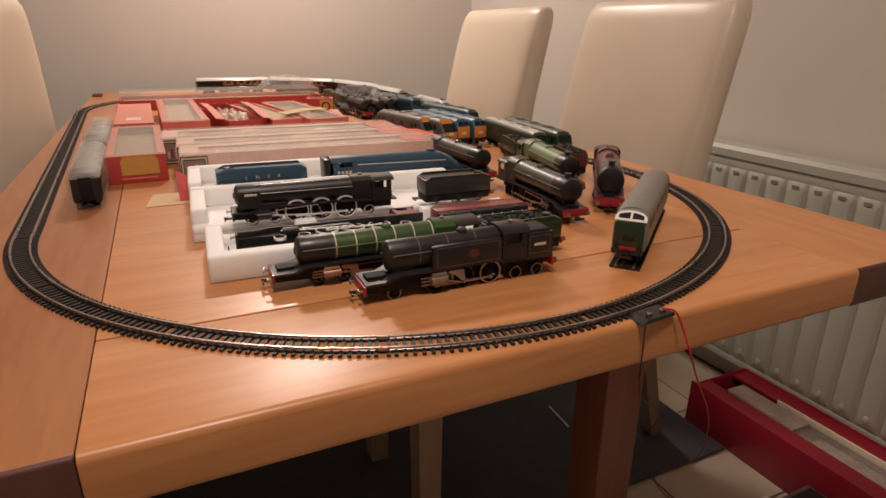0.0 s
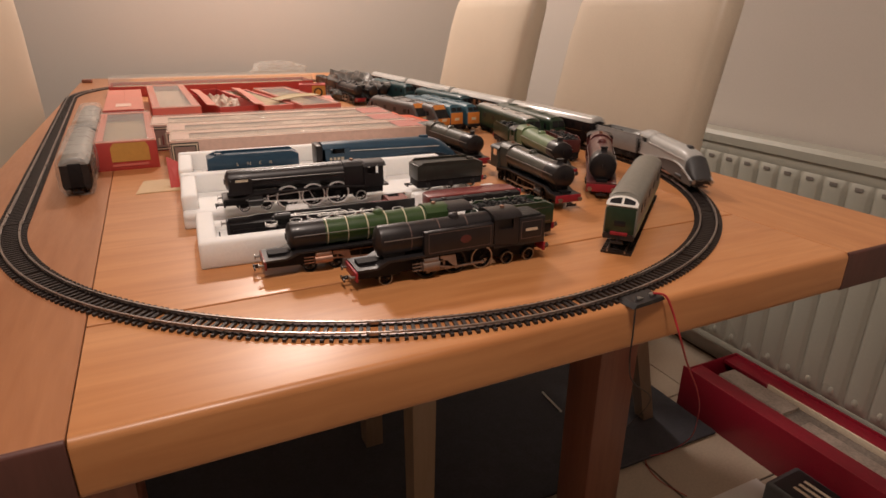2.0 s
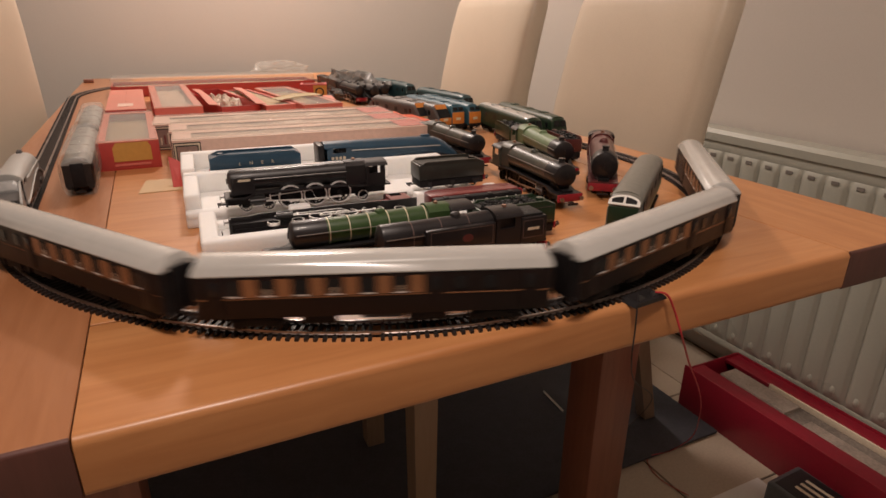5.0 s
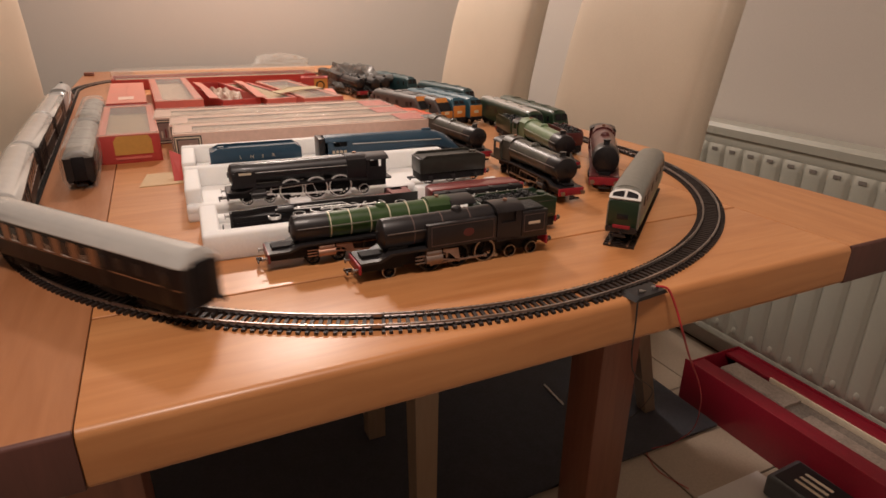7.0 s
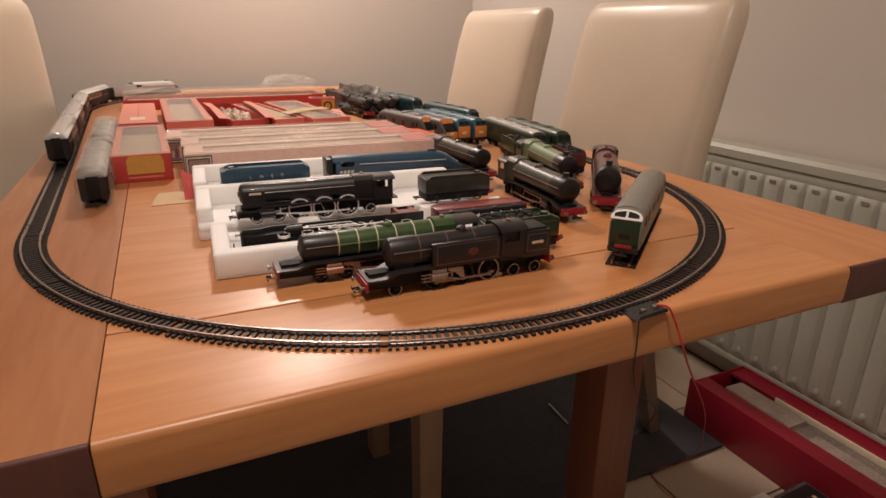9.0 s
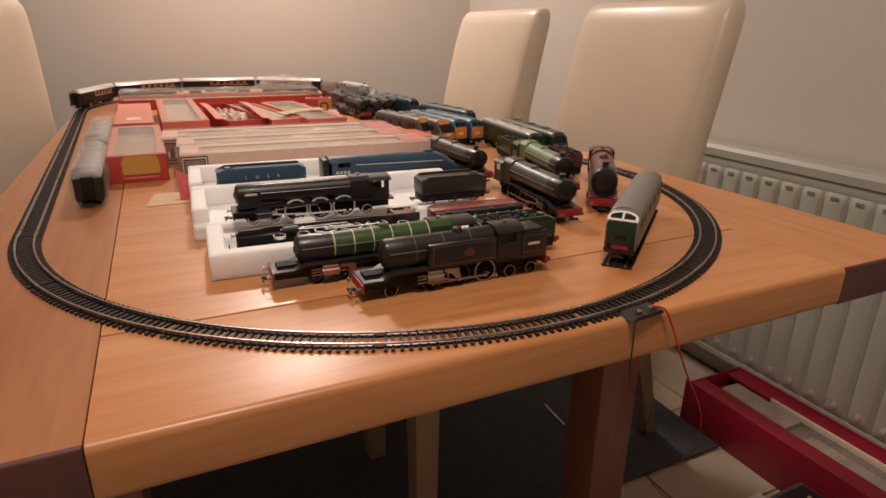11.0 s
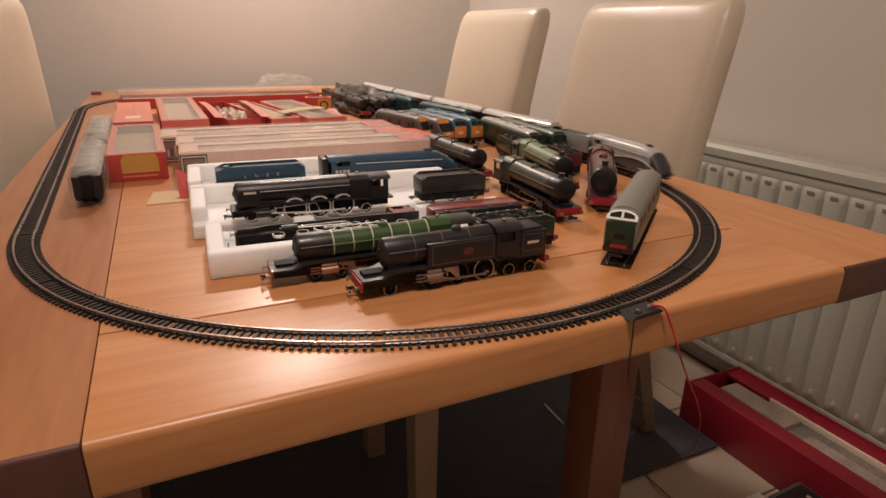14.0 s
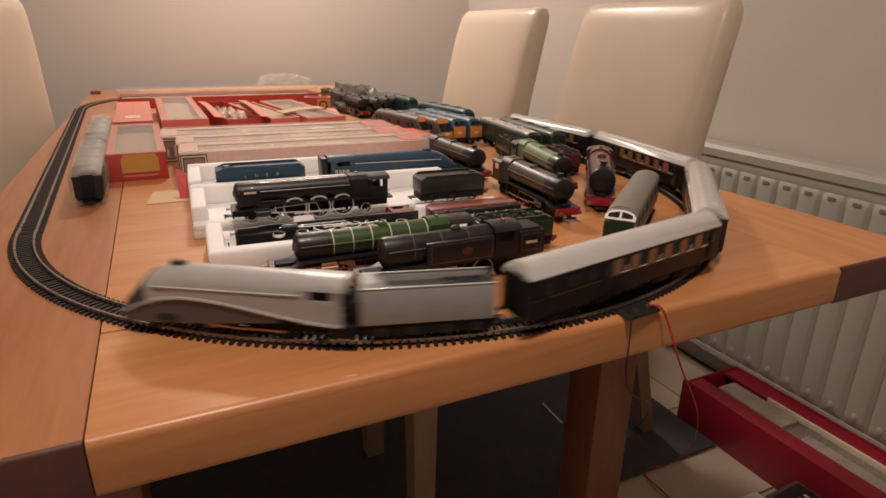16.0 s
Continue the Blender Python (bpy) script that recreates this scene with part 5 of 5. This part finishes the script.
for x, y, seed in ((-0.125, 0.735, 1.0), (-0.112, 0.80, 2.0), (-0.135, 0.865, 4.0)):
    crumple("packing_paper", "crumpled pale packing paper in an opened box", on_table(x, y, seed * 40, 0.0022), (0.028, 0.038, 0.028), seed, box_lining, "paper")
crumple("plastic_bag", "crumpled clear plastic bag on a model box", on_table(0.12, 1.34, 0, 0.052), (0.095, 0.06, 0.028), 3.0, bag_film)
crumple("plastic_bag", "dull clear plastic bag draped over black locomotives", on_table(0.266, 0.99, 8), (0.085, 0.20, 0.056), 5.0, smoke_film)
crumple("plastic_bag", "crumpled clear plastic bag lying on the chair seat", pose(-0.615, 0.50, 0.474), (0.07, 0.13, 0.17), 8.0, bag_film)


# the coaches wrapped in clear bags, standing on the table
def wrapped_coach(m):
    c = build_coach(m)
    for o in c.children:
        if o.name.startswith("roof"):
            o.data = o.data.copy()
            o.data.materials[0] = roof_mid
            o["label"] = "dull grey roof"
    tagged(c, "dark model coach wrapped in a clear plastic bag on the table", "model coach", "wrapped coaches")
    bm = B()
    rings = []
    for i in range(58):
        x = -0.1285 + 0.2755 * i / 57
        ring = []
        for k in range(20):
            a = 2 * math.pi * k / 20
            r = 1.02 + 0.10 * noise.noise(Vector((x * 60, math.cos(a) * 2, math.sin(a) * 2))) + 0.09 * noise.noise(Vector((x * 190, math.cos(a) * 6, math.sin(a) * 6)))
            end = 1.0 if i < 55 else 0.85
            ring.append((x, math.copysign(abs(math.cos(a)) ** 0.5, math.cos(a)) * 0.0205 * r * end, 0.029 + math.copysign(abs(math.sin(a)) ** 0.5, math.sin(a)) * 0.0275 * r * end))
        rings.append(ring)
    loft(bm, rings, cap=False)
    part("bag", bm, wrap_film, c, "crumpled clear plastic bag", smooth=False)
    return c


wrapped_coach(on_table(-0.384, 0.218, 91.5))
wrapped_coach(on_table(-0.391, 0.508, 91.5))

tagged(solid("wooden_block", oak_shade_dark, -0.498, -0.466, 1.72, 1.75, TABLE + 0.0003, TABLE + 0.012, bevel=0.002), "small dark wooden block at the table corner", "block")

# ---- locomotives standing on the table ----
taller(build_steam("tank_locomotive", "lined black model tank locomotive standing on the oak table", on_table(-0.047, -0.325, 179.6), cyl=bronze, back=0.028, bright="last", nose=0.024, mounts="dome", front=0.093, rear=-0.096, boiler=smoke_black, bands=4, band_mat=lining_dim,
            tanks=True, bunker=True, drivers=(0.026, -0.002, -0.030), dr=0.0112, lead=(0.066,), trail=(-0.058, -0.082), br=0.0118, rod=bronze, tyre=tyre_steel, cab=smoke_black), 1.17)
build_steam("express_locomotive", "apple green model express locomotive with cream boiler bands", on_table(-0.088, -0.270, 178.5), front=0.118, nose=0.025, smoke_len=0.031, mounts="dome", cyl=copper, rear=-0.090, boiler=green, bands=6, rod=copper, tyre=black, cab=green_dark, beam=maroon, lead=(0.078, 0.054))
build_tender(on_table(0.052, -0.274, 178.5), green_dark, "dark green model tender behind the green locomotive", lined=lining_dim)
# in the trays
build_steam("express_locomotive", "maroon model express locomotive lying on its side in a foam tray", on_table(-0.122, -0.222, 180 + TILT, 0.0205) @ Matrix.Rotation(radians(90), 4, "X"), front=0.106, rear=-0.090, boiler=maroon, bands=0, plate=black, beam=black, rod=chrome, br=0.0088, bz=0.027, cab=maroon)
build_tender(on_table(0.040, -0.228, 180 + TILT, 0.0200) @ Matrix.Rotation(radians(90), 4, "X"), maroon, "maroon model tender lying on its side in a foam tray", L=0.112, heap=False)
build_steam("express_locomotive", "black model express locomotive with smoke deflectors in a foam tray", on_table(-0.1355, -0.124, 180 + TILT, 0.0194) @ Matrix.Diagonal((1, 1, 0.97, 1)), mounts="", beam=black, front=0.086, rear=-0.098, boiler=smoke_black, bands=0, deflect=True, rod=chrome, cab=smoke_black, dr=0.0134, br=0.0118, bz=0.0350, nose=0.006)
build_tender(on_table(0.044, -0.130, 180 + TILT, 0.0222) @ Matrix.Diagonal((1, 1, 0.88, 1)), tender_olive, "dull black model tender in a foam tray", heap=False)
build_tender(on_table(-0.165, 0.040, TILT, 0.011), blue, "blue model tender with pale letters in a foam tray", letters=True, L=0.118, heap=False)
build_streamliner("streamlined_locomotive", "garter blue streamlined model locomotive in a foam tray", on_table(0.034, 0.042, TILT, 0.0065) @ Matrix.Diagonal((1.16, 1.0, 1.0, 1)), blue, blue, blue, "locomotives on the table", rod=chrome, dark_cab=True)


def facing(x0, y0, x1, y1):
    """A pose on the table for a thing of which the front stands at (x0, y0) and the rear at (x1, y1)."""
    return on_table((x0 + x1) / 2, (y0 + y1) / 2, math.degrees(math.atan2(y0 - y1, x0 - x1)))


build_diesel("diesel_locomotive", "two-tone green model diesel with white cab windows on a short track", on_table(0.2165, -0.283, -140, 0.0052), L=0.232, side=worn_grey, face=green_dark, brow=False, surround=white, sill=0.0395, grilles=False, roof=worn_grey, beam=red, low_band=green_pale)
build_diesel("power_car", "grey and yellow model high-speed power car", facing(0.236, 0.365, 0.192, 0.595), L=0.225, side=hst_grey, face=yellow, roof=hst_grey, slope=0.022, wide=True, sill=0.027)
build_diesel("power_car", "grey and yellow model high-speed power car", facing(0.262, 0.325, 0.226, 0.555), L=0.225, side=hst_grey, face=yellow, roof=hst_grey, slope=0.022, wide=True, sill=0.027)
build_diesel("diesel_locomotive", "blue model diesel with yellow warning end", facing(0.293, 0.330, 0.270, 0.560), L=0.225, side=rail_blue, face=yellow, roof=rail_blue, slope=0.007, brow=False, sill=0.0372)
build_diesel("diesel_locomotive", "blue model diesel with yellow warning end", facing(0.330, 0.325, 0.308, 0.555), L=0.225, side=rail_blue, face=yellow, roof=rail_blue, slope=0.007, brow=False, sill=0.0372)
build_diesel("diesel_locomotive", "dark teal model diesel in a row beyond the others", facing(0.392, 0.47, 0.360, 0.70), L=0.225, side=teal, face=yellow, roof=teal, slope=0.006, brow=False)
build_diesel("diesel_locomotive", "dark teal model diesel standing far along the table", facing(0.368, 0.76, 0.340, 1.0), L=0.225, side=teal, roof=teal, slope=0.006)
build_diesel("diesel_locomotive", "dull green model diesel with pale grey roof", facing(0.345, 0.115, 0.370, 0.375), L=0.245, side=green_dark, roof=roof_grey, slope=0.006)
build_diesel("diesel_locomotive", "green model railcar beside the steam engines", facing(0.392, 0.11, 0.412, 0.36), L=0.245, side=green_dark, roof=green_dark, slope=0.006)
build_steam("express_locomotive", "black model express locomotive standing askew", facing(0.171, -0.218, 0.185, -0.018) @ Matrix.Diagonal((1, 1.12, 1.06, 1)), boiler=olive_dark, bands=2, band_mat=lining_dim, front=0.098, rear=-0.092, bz=0.037, br=0.0138, rod=tyre_steel, tyre=black)
build_steam("freight_locomotive", "black model locomotive nose to tail with another", facing(0.170, 0.012, 0.160, 0.205) @ Matrix.Diagonal((1, 1.15, 1.05, 1)), boiler=olive_dark, bands=3, band_mat=lining_dim, front=0.098, rear=-0.092, bz=0.037, br=0.0132)
build_steam("express_locomotive", "worn light green model locomotive with black smokebox", facing(0.246, -0.105, 0.284, 0.08) @ Matrix.Diagonal((1, 1.2, 1.15, 1)), rod=tyre_steel, tyre=black, boiler=green_pale, bands=0, front=0.098, rear=-0.092, cab=green_dark, bz=0.037)
build_tender(facing(0.308, 0.125, 0.327, 0.21), green_dark, "dark green model tender behind the light green locomotive")
taller(build_steam("mixed_locomotive", "maroon model locomotive with red buffer beam", facing(0.240, -0.195, 0.356, -0.044) @ Matrix.Diagonal((1, 1.2, 1.15, 1)), rod=tyre_steel, tyre=black, boiler=dull_maroon, bands=0, front=0.098, rear=-0.092, bz=0.033, br=0.0142, plate=dull_maroon), 1.12)
build_tender(facing(0.338, 0.004, 0.353, 0.080), dull_maroon, "maroon model tender behind the maroon locomotive")
for x, y in ((0.232, 0.80), (0.268, 0.78), (0.305, 0.80)):
    build_steam("freight_locomotive", "black model steam locomotive in the far row", facing(x, y, x - 0.01, y + 0.19) @ Matrix.Diagonal((1, 1, 1.12, 1)), boiler=smoke_black, bands=2, band_mat=lining_dim, front=0.098, rear=-0.092)
build_steam("freight_locomotive", "black model steam locomotive in the far row", facing(0.245, 1.05, 0.235, 1.24), boiler=smoke_black, bands=0, front=0.098, rear=-0.092)
build_steam("freight_locomotive", "black model steam locomotive in the far row", facing(0.315, 1.06, 0.300, 1.25), boiler=smoke_black, bands=0, front=0.098, rear=-0.092)


# ---- a spare length of track under the green diesel ----
def short_track(m, L=0.26):
    t = thing("track_piece", "short loose length of model track under the green diesel", "track", m=m)
    for y in (-GAUGE / 2, GAUGE / 2):
        part("rail", box(B(), -L / 2, L / 2, y - 0.0008, y + 0.0008, 0.0024, RAIL_TOP), steel, t)
    n = 34
    seed = None
    for k in range(n):
        if seed is None:
            ob = seed = part("sleeper", sleeper_mesh(), sleeper_brown, t, smooth=False)
        else:
            ob = new("sleeper", seed.data)
            ob.parent = t
        ob.matrix_basis = pose(-L / 2 + (k + 0.5) * L / n, 0, 0)
    return t


short_track(on_table(0.2165, -0.283, -140), 0.245)


# ---- power clip and wires ----
def sweep(name, label, pts, r, material, category):
    """A round wire through points, smoothed."""
    pts = [Vector(p) for p in pts]
    fine = []
    for i in range(len(pts) - 1):
        p0, p1, p2, p3 = pts[max(0, i - 1)], pts[i], pts[i + 1], pts[min(len(pts) - 1, i + 2)]
        for k in range(8):
            u = k / 8
            fine.append(0.5 * (2 * p1 + (p2 - p0) * u + (2 * p0 - 5 * p1 + 4 * p2 - p3) * u * u + (3 * p1 - p0 - 3 * p2 + p3) * u ** 3))
    fine.append(pts[-1])
    rings = []
    for i, p in enumerate(fine):
        d = (fine[min(i + 1, len(fine) - 1)] - fine[max(0, i - 1)]).normalized()
        q = d.to_track_quat("Z", "Y").to_matrix()
        rings.append([p + q @ Vector((r * math.cos(a * math.pi / 4), r * math.sin(a * math.pi / 4), 0)) for a in range(8)])
    return tagged(part(name, loft(B(), rings), material), label, category)


clip = thing("power_clip", "black plastic track power clip with two metal terminals", "power clip", m=on_table(0.0725, -0.4535, 6) @ Matrix.Diagonal((0.54, 0.5, 0.45, 1)))
part("clip_body", prism(B(), [(-0.036, 0.0), (0.036, 0.0), (0.030, 0.008), (-0.028, 0.008)], -0.0175, 0.017), black, clip)
for x in (-0.013, 0.016):
    bm = tube(B(), (x, -0.004, 0.008), (x, -0.004, 0.0125), 0.0042, seg=12)
    box(bm, x - 0.006, x + 0.006, -0.0085, -0.0065, 0.008, 0.012)
    part("terminal", bm, tyre_steel, clip)
sweep("red_wire", "thin red wire hanging from the power clip to the floor", [(0.082, -0.4557, TABLE + 0.006), (0.091, -0.461, TABLE + 0.004), (0.099, -0.4655, TABLE - 0.013), (0.113, -0.468, TABLE - 0.045), (0.21, -0.40, TABLE - 0.13), (0.366, -0.30, TABLE - 0.274), (0.51, -0.20, TABLE - 0.42), (0.634, -0.10, TABLE - 0.588), (0.70, 0.0, 0.035), (0.663, 0.03, 0.004), (0.64, -0.03, 0.003), (0.66, -0.10, 0.003)], 0.0010, wire_red, "wire")
sweep("black_wire", "thin black wire hanging from the power clip", [(0.064, -0.455, TABLE + 0.006), (0.056, -0.464, TABLE - 0.002), (0.054, -0.467, TABLE - 0.02), (0.056, -0.466, TABLE - 0.05), (0.133, -0.40, TABLE - 0.131), (0.274, -0.30, TABLE - 0.261), (0.45, -0.10, TABLE - 0.5), (0.62, 0.12, 0.013), (0.66, 0.16, 0.011)], 0.0007, wire_black, "wire")

# ---- red set box, controller and paper on the floor ----
sb = thing("train_set_box", "long red train set box, open, lying under the radiator", "box")
part("front_side", box(B(), 0.900, 0.904, -0.80, 0.165, 0.0, 0.124, bevel=0.001), setbox_red, sb)
part("back_side", box(B(), 1.101, 1.105, -0.80, 0.165, 0.0, 0.112, bevel=0.001), setbox_red, sb)
part("end_side", box(B(), 0.904, 1.101, 0.161, 0.165, 0.0, 0.112, bevel=0.001), setbox_red, sb)
part("end_side", box(B(), 0.904, 1.101, -0.80, -0.796, 0.0, 0.112, bevel=0.001), setbox_red, sb)
part("box_floor", box(B(), 0.904, 1.101, -0.796, 0.161, 0.0, 0.004), setbox_red, sb)
part("inner_tray", box(B(), 0.968, 1.046, -0.79, 0.120, 0.05, 0.098, bevel=0.004), setbox_grey, sb, "greyish worn inner card")
part("packing_card", prism(B(), [(0.974, 0.0983), (1.040, 0.0983), (1.036, 0.106), (0.978, 0.108)], -0.075, 0.112), setbox_card, sb, "pale buff card piece")
part("packing_card", box(B(), 0.972, 1.010, -0.78, -0.12, 0.0983, 0.104, bevel=0.002), setbox_card, sb, "pale buff card piece")
part("tray_edge", box(B(), 1.046, 1.051, -0.79, 0.02, 0.09, 0.112, bevel=0.001), label_pale, sb)
part("rim", box(B(), 0.9045, 0.967, -0.7955, 0.1605, 0.100, 0.110, bevel=0.001), setbox_red, sb)
part("rim", box(B(), 1.052, 1.1005, -0.7955, 0.1605, 0.096, 0.106, bevel=0.001), setbox_red, sb)
rug = part("rug", box(B(), -1.25, 0.895, 0.028, 1.95, 0.0006, 0.009, bevel=0.003), carpet_mat)
tagged(rug, "dark blue-grey low pile rug under the table", "rug")
sweep("white_cable", "short straight white cable lying on the dark rug", [(0.586, 0.353, 0.012), (0.583, 0.305, 0.0122), (0.581, 0.258, 0.012)], 0.0028, paper, "cable")
tagged(part("paper_sheet", box(B(), 0.66, 0.85, -0.36, -0.125, 0.0008, 0.0018), paper), "sheet of white paper lying on the floor", "paper")
ctl = thing("train_controller", "dark grey model train controller with black label panel", "controller", m=pose(0.853, -0.245, 0.0018, 0, 0, 2))
part("case", box(B(), -0.055, 0.055, -0.07, 0.07, 0.0, 0.055, bevel=0.008, seg=3), silver_dark, ctl)
part("panel", box(B(), -0.044, 0.044, -0.058, 0.058, 0.0552, 0.0562), black, ctl)
for k in range(3):
    part("print_bar", box(B(), -0.02 + k * 0.018, -0.012 + k * 0.018, -0.03, 0.03, 0.0563, 0.0566), label_pale, ctl)

# ---- floor tiles ----
TS = 0.33
seed = None
for i in range(-9, 4):
    for j in range(-8, 6):
        x, y = 0.655 + i * TS, -0.13 + j * TS
        if not (X0 < x < X1 - 0.0 and Y0 < y < Y1):
            continue
        x1, y1 = min(x + TS - 0.004, X1 - 0.015), min(y + TS - 0.004, Y1)
        if seed is None and x1 - x > TS - 0.005 and y1 - y > TS - 0.005:
            ob = seed = part("tile", box(B(), 0, TS - 0.004, 0, TS - 0.004, -0.0042, 0.0, bevel=0.0012, seg=1), tile_mat, floor)
        elif x1 - x > TS - 0.005 and y1 - y > TS - 0.005:
            ob = new("tile", seed.data)
            ob.parent = floor
        else:
            ob = part("tile", box(B(), 0, x1 - x, 0, y1 - y, -0.0042, 0.0, bevel=0.0012, seg=1), tile_mat, floor)
        ob.matrix_basis = pose(x, y, 0)

# ---- the train's run ----
RUN = [(0.0, -0.634), (1.5, 0.056), (2.0, 0.265), (3.0, 0.725), (3.5, 0.925), (4.0, 1.156), (6.3, 2.088), (7.0, 2.355), (8.0, 2.745), (9.0, 3.150), (12.5, 4.658), (15.0, 5.841), (16.0, 6.292)]


def run(t):
    """Arc length of the locomotive's nose at t seconds."""
    return float(np.interp(t, [r[0] for r in RUN], [r[1] for r in RUN]))


def riding(s, half):
    """The pose of a vehicle that stands with its bogies half a wheelbase before and behind s."""
    a, _ = on_track(s + half)
    b, _ = on_track(s - half)
    p, d = (a + b) / 2, a - b
    return OVAL @ Matrix.Translation((p.x, p.y, RAIL_TOP)) @ Matrix.Rotation(math.atan2(d.y, d.x), 4, "Z")


def motions():
    times = [round(0.2 * k, 2) for k in range(81)]
    walk(LOCO, [(t, riding(run(t) - 0.092, 0.045)) for t in times])
    walk(TENDER, [(t, riding(run(t) - 0.2375, 0.033)) for t in times])
    for k, c in enumerate(COACHES):
        turn = Matrix.Rotation(math.pi if k == 0 else 0.0, 4, "Z")
        walk(c, [(t, riding(run(t) - 0.433 - 0.270 * k, 0.088) @ turn) for t in times])
    for w in loco_wheels:
        x, z, r = w.location.x, w.location.z, 0.0122
        rows, lean = [], 0.0
        for k in range(481):
            t = k / 30
            lean = math.degrees(run(t) / r)
            rows.append((t, pose(x, 0, z) @ Matrix.Rotation(radians(lean), 4, "Y")))
        walk(w, rows)


motions()
